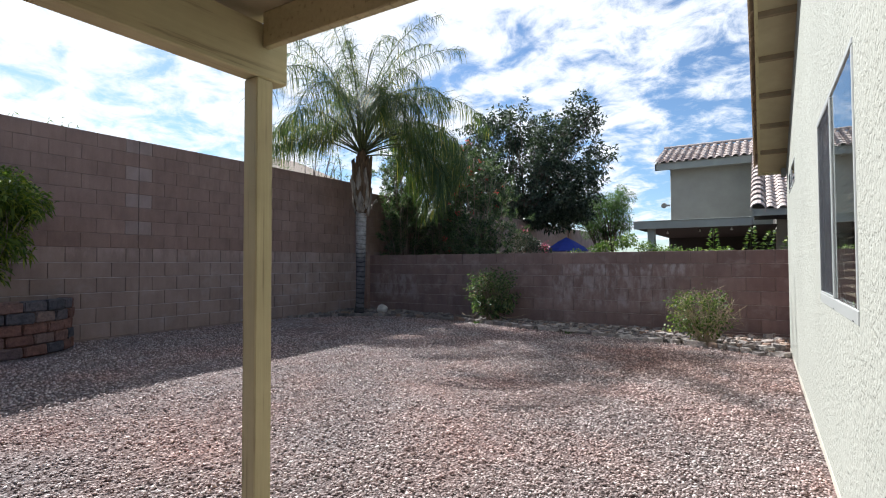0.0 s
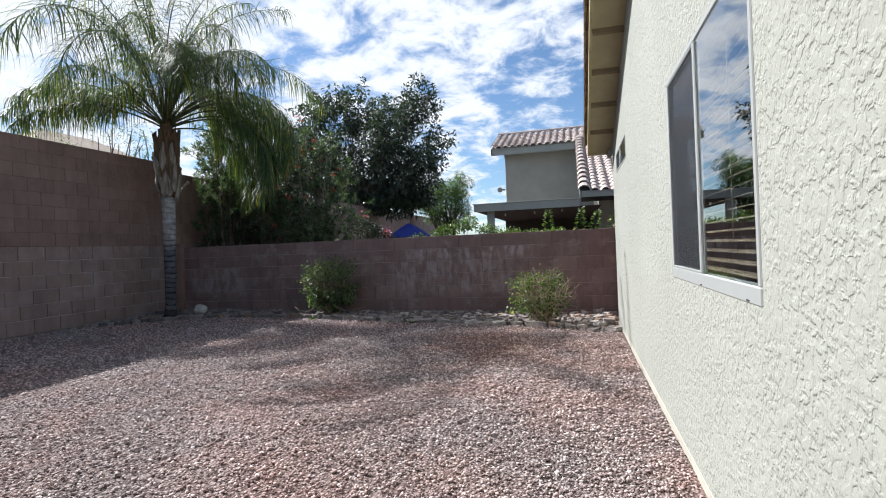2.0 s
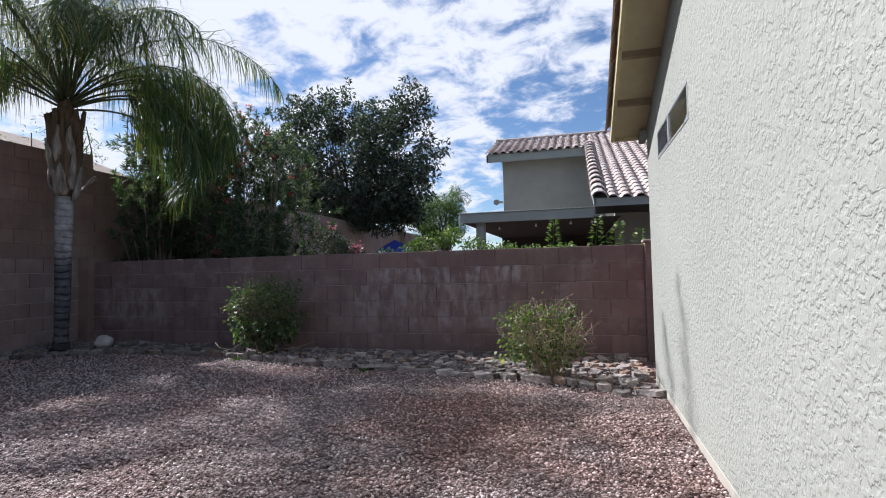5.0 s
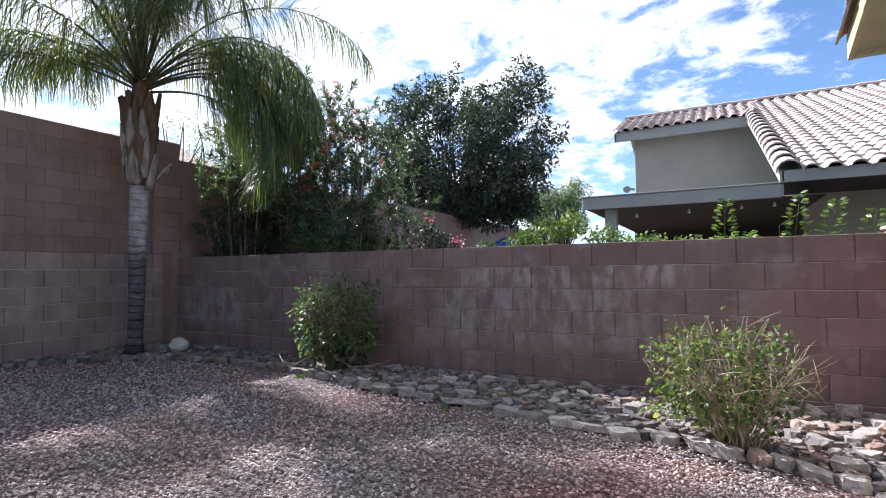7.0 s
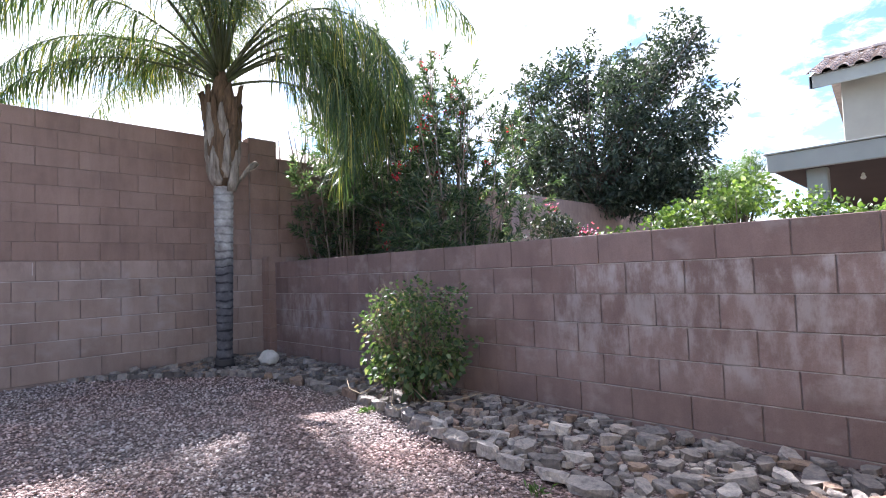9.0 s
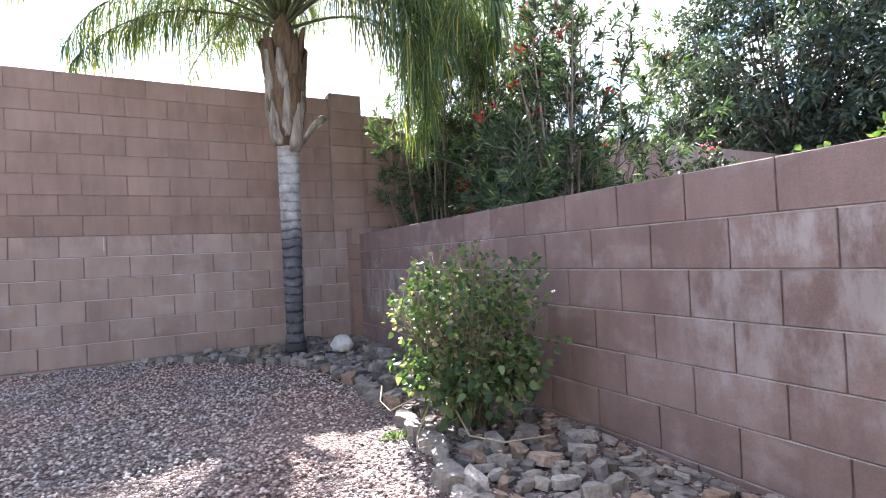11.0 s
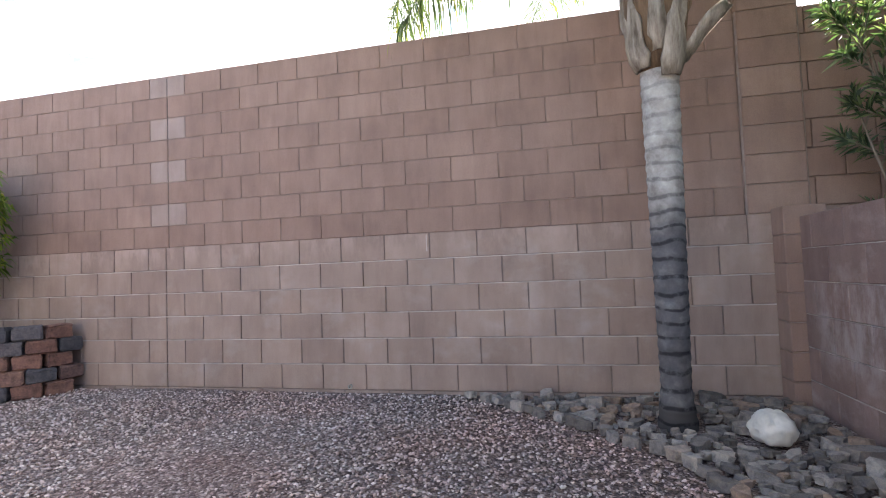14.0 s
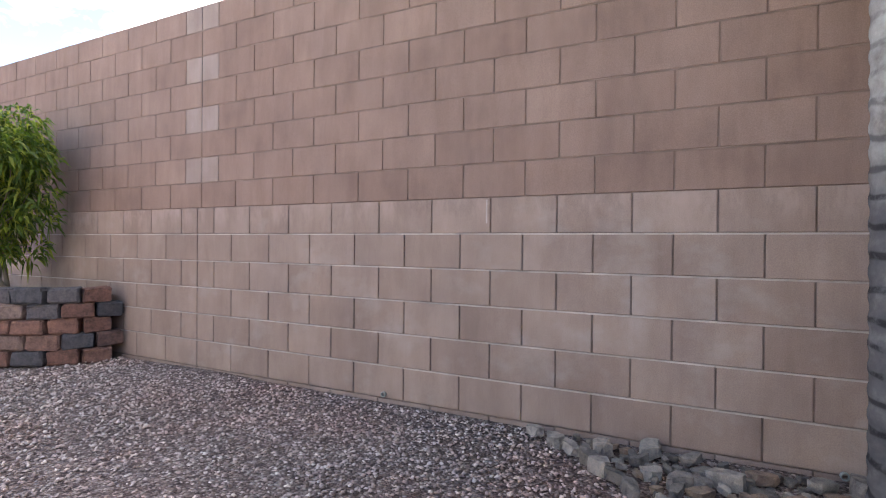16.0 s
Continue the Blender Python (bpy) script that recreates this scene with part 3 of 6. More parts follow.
    # the room behind the window: near-black shells stand in for its shade
    room = new("room", None)
    tagged(room, "room behind the window with its dimness painted near-black", "room", kind="structure")
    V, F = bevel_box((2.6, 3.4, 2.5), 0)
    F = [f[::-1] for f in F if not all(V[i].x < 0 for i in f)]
    part("room_shell", mesh_of("room_shell", [v + Vector((HX + T + 1.301, 3.5, 1.2)) for v in V], F, M_VOID_SHADE_JOINT), room)
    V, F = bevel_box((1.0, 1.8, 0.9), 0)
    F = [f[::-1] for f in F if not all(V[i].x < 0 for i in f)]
    part("room_shell", mesh_of("room_shell", [v + Vector((HX + T + 0.501, 7.4, 1.95)) for v in V], F, M_VOID_SHADE_JOINT), room)


build_house()


def build_window(name, w, mullion, blinds, label, frame_w=0.025, sill=0.055):
    y0, y1, z0, z1 = w
    f = frame_w
    e = new(name, None)
    e.location = (HX, y0, z0)
    tagged(e, label, "window", kind="structure")

    def bx(nm, lo, hi, mat, bev=0.004):
        o = Vector((HX, y0, z0))
        return part(nm, box_mesh(nm, Vector(lo) - o, Vector(hi) - o, mat, bev), e)

    xo, xi = HX - 0.005, HX + 0.05
    bx("frame", (xo, y0 - 0.004, z0 - 0.004), (xi, y1 + 0.004, z0 + sill), M_WHITE_FRAME)
    bx("frame", (xo, y0 - 0.004, z1 - f), (xi, y1 + 0.004, z1 + 0.004), M_WHITE_FRAME)
    bx("frame", (xo, y0 - 0.004, z0 + sill + 0.001), (xi, y0 + f, z1 - f - 0.001), M_WHITE_FRAME)
    bx("frame", (xo, y1 - f, z0 + sill + 0.001), (xi, y1 + 0.004, z1 - f - 0.001), M_WHITE_FRAME)
    bx("mullion", (HX - 0.008, mullion - 0.013, z0 + sill + 0.001), (HX + 0.022, mullion + 0.013, z1 - f - 0.001), M_WHITE_FRAME)
    for a, b, x in ((y0 + f, mullion - 0.013, HX + 0.001), (mullion + 0.013, y1 - f, HX + 0.010)):
        p = bx("pane", (x, a + 0.001, z0 + sill + 0.001), (x + 0.005, b - 0.001, z1 - f - 0.001), M_GLASS, 0)
        p.visible_shadow = False
    # insect screen on the far half
    a, b = mullion + 0.013, y1 - f
    s = bx("screen", (HX - 0.001, a + 0.012, z0 + sill + 0.012), (HX + 0.0005, b - 0.012, z1 - f - 0.012), M_SCREEN, 0)
    s.visible_shadow = False
    for lo, hi in (((HX - 0.006, a + 0.001, z0 + sill + 0.002), (HX + 0.004, a + 0.012, z1 - f - 0.002)), ((HX - 0.006, b - 0.012, z0 + sill + 0.002), (HX + 0.004, b - 0.001, z1 - f - 0.002)),
                   ((HX - 0.006, a + 0.013, z0 + sill + 0.002), (HX + 0.004, b - 0.013, z0 + sill + 0.012)), ((HX - 0.006, a + 0.013, z1 - f - 0.012), (HX + 0.004, b - 0.013, z1 - f - 0.002))):
        bx("screen_frame", lo, hi, M_WHITE_FRAME, 0.002)
    # weep slots in the sill
    for yy in (mullion + 0.02, y0 + 0.12):
        bx("weep_slot", (xo - 0.002, yy - 0.014, z0 + 0.002), (xo + 0.002, yy + 0.014, z0 + 0.008), M_VOID_SHADE_JOINT, 0.001)
    if blinds:
        bl = new("window_blind", None)
        bl.location = (HX + 0.12, y0, z1)
        tagged(bl, "half-open tan wooden venetian blind behind the window", "blind")
        box_o = Vector((HX + 0.12, y0, z1))
        vs, fs = bevel_box((0.048, (y1 - y0) - 0.05, 0.003), 0.001)
        slat = mesh_of("slat", vs, fs, M_SLAT)
        z = z0 + 0.06
        while z < z1 - 0.08:
            part("slat", slat, bl, Matrix.Translation(Vector((HX + 0.13, (y0 + y1) / 2, z)) - box_o) @ Matrix.Rotation(radians(-13), 4, "Y"))
            z += 0.0455
        part("head_rail", box_mesh("head_rail", Vector((HX + 0.10, y0 + 0.02, z1 - 0.07)) - box_o, Vector((HX + 0.16, y1 - 0.02, z1 - 0.02)) - box_o, M_SLAT), bl)
        for yy in (y0 + 0.30, y0 + 0.72, y1 - 0.3):
            for dx in (-0.026, 0.026):
                V, F = tube([Vector((HX + 0.13 + dx, yy, z0 + 0.03)) - box_o, Vector((HX + 0.13 + dx, yy, z1 - 0.06)) - box_o], [0.0007] * 2, 5)
                part("cord", mesh_of("cord", V, F, M_SLAT), bl)
        V, F = tube([Vector((HX + 0.098, y1 - 0.82, z0 + 0.2)) - box_o, Vector((HX + 0.098, y1 - 0.82, z1 - 0.06)) - box_o], [0.0022] * 2, 6)
        part("wand", mesh_of("wand", V, F, M_SLAT), bl)


build_window("window_1", WIN, 3.545, True, "white sliding window with an insect screen on one half")
build_window("window_2", CLER, 7.47, False, "small high white sliding window with dark panes", 0.016, 0.016)

# ---- patio cover over the start ----
def build_patio():
    px, py = -1.95, 1.945
    post = new("patio_post", box_mesh("patio_post", (px - 0.048, py - 0.048, -0.1), (px + 0.048, py + 0.048, 1.985), M_WOOD_POST, 0.006))
    tagged(post, "tan painted square timber post of the patio cover", "post")
    cover = new("patio_cover", None)
    cover.location = (px, py, 1.985)
    tagged(cover, "tan painted timber patio cover fixed to the house", "patio cover", kind="structure")
    o = Vector((px, py, 1.985))

    def bx(nm, lo, hi, mat, bev=0.004):
        return part(nm, box_mesh(nm, Vector(lo) - o, Vector(hi) - o, mat, bev), cover)

    bx("beam", (px - 0.05, -5.9, 1.987), (px + 0.05, py + 0.135, 2.25), M_WOOD_TAN, 0.007)
    bx("end_joist", (px + 0.052, py - 0.02, 2.13), (HX - 0.003, py + 0.02, 2.30), M_WOOD_TAN)
    y = py - 0.61
    while y > -5.8:
        bx("joist", (px + 0.052, y - 0.02, 2.13), (HX - 0.003, y + 0.02, 2.298), M_WOOD_TAN)
        y -= 0.61
    bx("roof_board", (px - 0.25, -5.95, 2.302), (HX - 0.003, py + 0.06, 2.33), M_SOFFIT)


build_patio()


# ---- plants: helpers ----
def leaf_material(name, stops, trans=0.35, rough=0.45, spec=0.35):
    m, t, p = principled(name, rough, 0, spec)
    g = t.nodes.new("ShaderNodeNewGeometry")
    col = ramp(t, g.outputs["Random Per Island"], stops)
    f = noise_of(t, 1.7, 3, 0.5, g.outputs["Position"])
    col = mixc(t, 1.0, col, ramp(t, f, [(0.3, (0.75, 0.78, 0.75)), (0.7, (1.2, 1.18, 1.1))]), "MULTIPLY")
    t.links.new(col, p.inputs["Base Color"])
    tr = t.nodes.new("ShaderNodeBsdfTranslucent")
    t.links.new(mixc(t, 1.0, col, (1.5, 1.6, 0.8), "MULTIPLY"), tr.inputs[0])
    mx = t.nodes.new("ShaderNodeMixShader")
    mx.inputs[0].default_value = trans
    t.links.new(p.outputs[0], mx.inputs[1]); t.links.new(tr.outputs[0], mx.inputs[2])
    t.links.new(mx.outputs[0], t.nodes["Material Output"].inputs[0])
    return m


def bark_material(name, a, b, scale=6.0, stretch=(1, 1, 0.25)):
    m, t, p = principled(name, 0.92, 0, 0.15)
    v = world_pos(t)
    f = noise_of(t, scale, 6, 0.65, v, stretch)
    t.links.new(ramp(t, f, [(0.3, a), (0.7, b)]), p.inputs["Base Color"])
    bump(t, p, noise_of(t, scale * 5, 5, 0.7, v, stretch), 0.6, 0.008)
    return m


M_LEAF_PALM = leaf_material("palm_leaflet", [(0.0, (0.036, 0.066, 0.030)), (0.6, (0.072, 0.112, 0.042)), (0.86, (0.14, 0.17, 0.05)), (1.0, (0.33, 0.29, 0.075))], 0.30)
M_STALK = simple("frond_stalk", (0.075, 0.085, 0.04), 0.6, 0, 0.25, 12, 0.1)
M_LEAF_OLEANDER = leaf_material("oleander_leaf", [(0.0, (0.027, 0.050, 0.029)), (0.6, (0.056, 0.092, 0.048)), (1.0, (0.17, 0.21, 0.12))], 0.38, 0.36, 0.5)
M_LEAF_DARK = leaf_material("dark_tree_leaf", [(0.0, (0.021, 0.035, 0.024)), (0.7, (0.045, 0.066, 0.045)), (1.0, (0.11, 0.138, 0.10))], 0.24, 0.4, 0.45)
M_LEAF_LIGHT = leaf_material("light_tree_leaf", [(0.0, (0.05, 0.095, 0.028)), (0.7, (0.085, 0.15, 0.042)), (1.0, (0.13, 0.20, 0.065))], 0.35)
M_LEAF_BUSH = leaf_material("bush_leaf", [(0.0, (0.052, 0.082, 0.028)), (0.6, (0.105, 0.150, 0.048)), (0.88, (0.20, 0.25, 0.085)), (1.0, (0.38, 0.34, 0.15))], 0.4)
M_LEAF_HIB = leaf_material("hibiscus_leaf", [(0.0, (0.030, 0.056, 0.028)), (0.5, (0.072, 0.118, 0.050)), (0.80, (0.14, 0.195, 0.08)), (0.93, (0.23, 0.24, 0.15)), (1.0, (0.34, 0.22, 0.15))], 0.34, 0.45, 0.3)
M_LEAF_VINE = leaf_material("vine_leaf", [(0.0, (0.06, 0.11, 0.03)), (0.7, (0.12, 0.18, 0.05)), (0.93, (0.20, 0.26, 0.09)), (1.0, (0.6, 0.6, 0.55))], 0.4)
M_LEAF_SHRUB = leaf_material("shrub_leaf", [(0.0, (0.050, 0.095, 0.016)), (0.6, (0.115, 0.175, 0.026)), (1.0, (0.30, 0.33, 0.05))], 0.4)
M_LEAF_BOUG = leaf_material("bougainvillea_leaf", [(0.0, (0.035, 0.045, 0.035)), (1.0, (0.07, 0.085, 0.055))], 0.2)
M_PETAL_RED = leaf_material("red_petal", [(0.0, (0.42, 0.012, 0.03)), (1.0, (0.62, 0.05, 0.09))], 0.3)
M_PETAL_PINK = leaf_material("pink_petal", [(0.0, (0.55, 0.06, 0.22)), (1.0, (0.7, 0.15, 0.32))], 0.3)
M_STEM = bark_material("grey_stem", (0.16, 0.125, 0.095), (0.30, 0.25, 0.20), 20)
M_STEM_PALE = bark_material("pale_twig", (0.13, 0.092, 0.064), (0.28, 0.22, 0.165), 20)
M_STEM_DRY = bark_material("dry_stem", (0.30, 0.23, 0.15), (0.46, 0.38, 0.27), 20)
M_TRUNK_DARK = bark_material("dark_bark", (0.07, 0.055, 0.045), (0.16, 0.13, 0.105), 4)
M_BOOT = bark_material("palm_boot", (0.10, 0.075, 0.055), (0.44, 0.38, 0.315), 9, (2, 2, 0.35))
M_BOOT_DARK = bark_material("palm_fibre", (0.06, 0.038, 0.025), (0.20, 0.13, 0.08), 9, (3, 3, 0.4))


def palm_trunk_material():
    m, t, p = principled("palm_trunk", 0.9, 0, 0.15)
    v = world_pos(t)
    sep = t.nodes.new("ShaderNodeSeparateXYZ")
    t.links.new(v, sep.inputs[0])
    wob = noise_of(t, 3.0, 3, 0.5, v)
    zz = t.nodes.new("ShaderNodeMath"); zz.operation = "MULTIPLY_ADD"; zz.inputs[1].default_value = 0.15
    t.links.new(wob, zz.inputs[0]); t.links.new(sep.outputs[2], zz.inputs[2])
    fr = t.nodes.new("ShaderNodeMath"); fr.operation = "PINGPONG"; fr.inputs[1].default_value = 0.05
    t.links.new(zz.outputs[0], fr.inputs[0])
    ring = ramp(t, fr.outputs[0], [(0.0, (0.30, 0.29, 0.31)), (0.0085, (0.36, 0.35, 0.36)), (0.014, (0.92, 0.92, 0.92)), (0.05, (1.08, 1.06, 1.04))])
    blot = noise_of(t, 9, 5, 0.65, v)
    base = ramp(t, blot, [(0.3, (0.20, 0.18, 0.165)), (0.48, (0.34, 0.32, 0.30)), (0.62, (0.44, 0.42, 0.39)), (0.75, (0.60, 0.58, 0.54))])
    low = t.nodes.new("ShaderNodeMapRange"); low.inputs[1].default_value, low.inputs[2].default_value = 1.55, 1.25
    t.links.new(zz.outputs[0], low.inputs[0])
    base = mixc(t, low.outputs[0], base, ramp(t, blot, [(0.30, (0.068, 0.066, 0.072)), (0.55, (0.12, 0.116, 0.122)), (0.78, (0.215, 0.205, 0.205))]))
    foot = t.nodes.new("ShaderNodeMapRange"); foot.inputs[1].default_value, foot.inputs[2].default_value = 0.24, 0.17
    t.links.new(zz.outputs[0], foot.inputs[0])
    base = mixc(t, foot.outputs[0], base, (0.06, 0.055, 0.055))
    faint = t.nodes.new("ShaderNodeMapRange"); faint.inputs[1].default_value, faint.inputs[2].default_value, faint.inputs[3].default_value = 1.9, 1.3, 0.45
    t.links.new(zz.outputs[0], faint.inputs[0])
    ring = mixc(t, ramp(t, noise_of(t, 11, 4, 0.7, v), [(0.36, (0.25, 0.25, 0.25)), (0.5, (1, 1, 1))]), (1.0, 1.0, 1.0), ring)
    t.links.new(mixc(t, faint.outputs[0], base, ring, "MULTIPLY"), p.inputs["Base Color"])
    bump(t, p, noise_of(t, 40, 5, 0.7, v, (1, 1, 0.5)), 0.5, 0.004)
    return m


M_TRUNK_PALM = palm_trunk_material()
RNG = np.random.default_rng(7)


def leaf_mesh(name, centres, along, length, width, mat, fold=0.25, droop=0.0, oval=False):
    """Many small leaves in one mesh: each a folded pointed blade of four triangles."""
    c = np.asarray(centres, float)
    n = len(c)
    d = np.asarray(along, float)
    d = d / np.maximum(np.linalg.norm(d, axis=1, keepdims=True), 1e-6)
    r = RNG.normal(size=(n, 3))
    s = np.cross(d, r)
    s /= np.maximum(np.linalg.norm(s, axis=1, keepdims=True), 1e-6)
    up = np.cross(s, d)
    L = (length * RNG.uniform(0.7, 1.25, n))[:, None]
    W = (width * RNG.uniform(0.75, 1.2, n))[:, None]
    V = np.empty((n, 5, 3))
    V[:, 0] = c
    V[:, 1] = c + d * L * 0.45 + s * W * 0.5 + up * W * fold
    V[:, 2] = c + d * L + np.array([0, 0, -1.0]) * L * droop
    V[:, 3] = c + d * L * 0.45 - s * W * 0.5 + up * W * fold
    V[:, 4] = c + d * L * 0.5
    F = np.array([[0, 1, 4], [1, 2, 4], [0, 4, 3], [4, 2, 3]])
    if oval:
        # broad blade: a wide lower half, narrowing to a tip that curls down
        V = np.empty((n, 8, 3))
        for i, (s_at, w_at) in enumerate(((0, 0), (0.18, 0.36), (0.45, 0.5), (0.75, 0.3), (1, 0), (0.75, -0.3), (0.45, -0.5), (0.18, -0.36))):
            V[:, i] = c + d * L * s_at + s * W * w_at + up * W * fold * abs(w_at) * 2 + np.array([0, 0, -1.0]) * L * droop * s_at ** 2
        F = np.array([[0, 1, 7], [1, 2, 6], [1, 6, 7], [2, 3, 5], [2, 5, 6], [3, 4, 5]])
    faces = (F[None] + (np.arange(n) * V.shape[1])[:, None, None]).reshape(-1, 3)
    return tri_mesh(name, V.reshape(-1, 3), faces, mat)


def tri_mesh(name, V, F, mat):
    me = bpy.data.meshes.new(name)
    me.vertices.add(len(V))
    me.vertices.foreach_set("co", np.ascontiguousarray(V, dtype=np.float32).ravel())
    me.loops.add(F.size)
    me.loops.foreach_set("vertex_index", np.ascontiguousarray(F, dtype=np.int32).ravel())
    me.polygons.add(len(F))
    me.polygons.foreach_set("loop_start", np.arange(0, F.size, 3, dtype=np.int32))
    me.polygons.foreach_set("loop_total", np.full(len(F), 3, dtype=np.int32))
    me.materials.append(mat)
    me.update(calc_edges=True)
    me.validate()
    return me


def unit(n):
    v = RNG.normal(size=(n, 3))
    return v / np.linalg.norm(v, axis=1, keepdims=True)


def clump_points(clumps, per, spread):
    """Leaf places gathered in uneven shells round each clump: (centre, radius) pairs."""
    P, D = [], []
    for c, r in clumps:
        k = max(int(per * r * r), 6)
        u = unit(k)
        rad = r * RNG.uniform(0.25, 1.0, k) ** 0.6
        P.append(np.asarray(c) + u * rad[:, None] * np.array([1, 1, 0.85]))
        D.append(u * 0.7 + unit(k) * spread + np.array([0, 0, 0.15]))
    return np.vstack(P), np.vstack(D)


def crown_clumps(centre, size, count, rmin, rmax, lift=0.0):
    """Clump centres over an uneven ellipsoid crown."""
    out = []
    for i in range(count):
        u = unit(1)[0]
        rr = RNG.uniform(0.35, 1.0) ** 0.5
        c = np.asarray(centre) + u * np.asarray(size) * rr * RNG.uniform(0.85, 1.12)
        out.append((c, RNG.uniform(rmin, rmax)))
    return out


def limb(a, b, r0, r1, sag=0.12, n=6, seg=7):
    a, b = Vector(a), Vector(b)
    off = Vector((random.uniform(-1, 1), random.uniform(-1, 1), random.uniform(0, 0.6))) * (b - a).length * sag
    pts = [a.lerp(b, i / (n - 1)) + off * math.sin(math.pi * i / (n - 1)) for i in range(n)]
    return tube(pts, [r0 + (r1 - r0) * i / (n - 1) for i in range(n)], seg)


def build_tree(name, label, base, fork_z, clumps, leaf_mat, bark, trunk_r, leaf_len, leaf_w, per, stems=1, group="", droop=0.15, fan=None, twig=0.42, bare=1):
    e = new(name, None)
    e.location = base
    tagged(e, label, "tree", group)
    o = Vector(base)
    pieces = []
    forks = []
    for k in range(stems):
        wide = fan or 0.3 * stems
        f = o + Vector((random.uniform(-1, 1) * wide, random.uniform(-0.6, 0.6) * wide, fork_z * random.uniform(0.8, 1.1)))
        start = o + Vector((random.uniform(-0.27, 0.27) * wide, random.uniform(-0.27, 0.27) * wide, -0.05))
        pieces.append(limb(start, f, trunk_r, trunk_r * 0.65, 0.05))
        forks.append(f)
    for c, r in clumps[::bare]:
        f = min(forks, key=lambda q: (q - Vector(c)).length)
        pieces.append(limb(f, Vector(c), trunk_r * twig, min(0.012, trunk_r * twig * 0.6), 0.1, 6, 5))
    V, F = joined(pieces)
    part("trunk", mesh_of("trunk", [Vector(v) - o for v in V], F, bark, True), e)
    P, D = clump_points(clumps, per, 0.8)
    ob = part("foliage", leaf_mesh("foliage", P - np.array(base), D, leaf_len, leaf_w, leaf_mat, 0.2, droop), e)
    tagged(ob, kind="stuff")
    return e


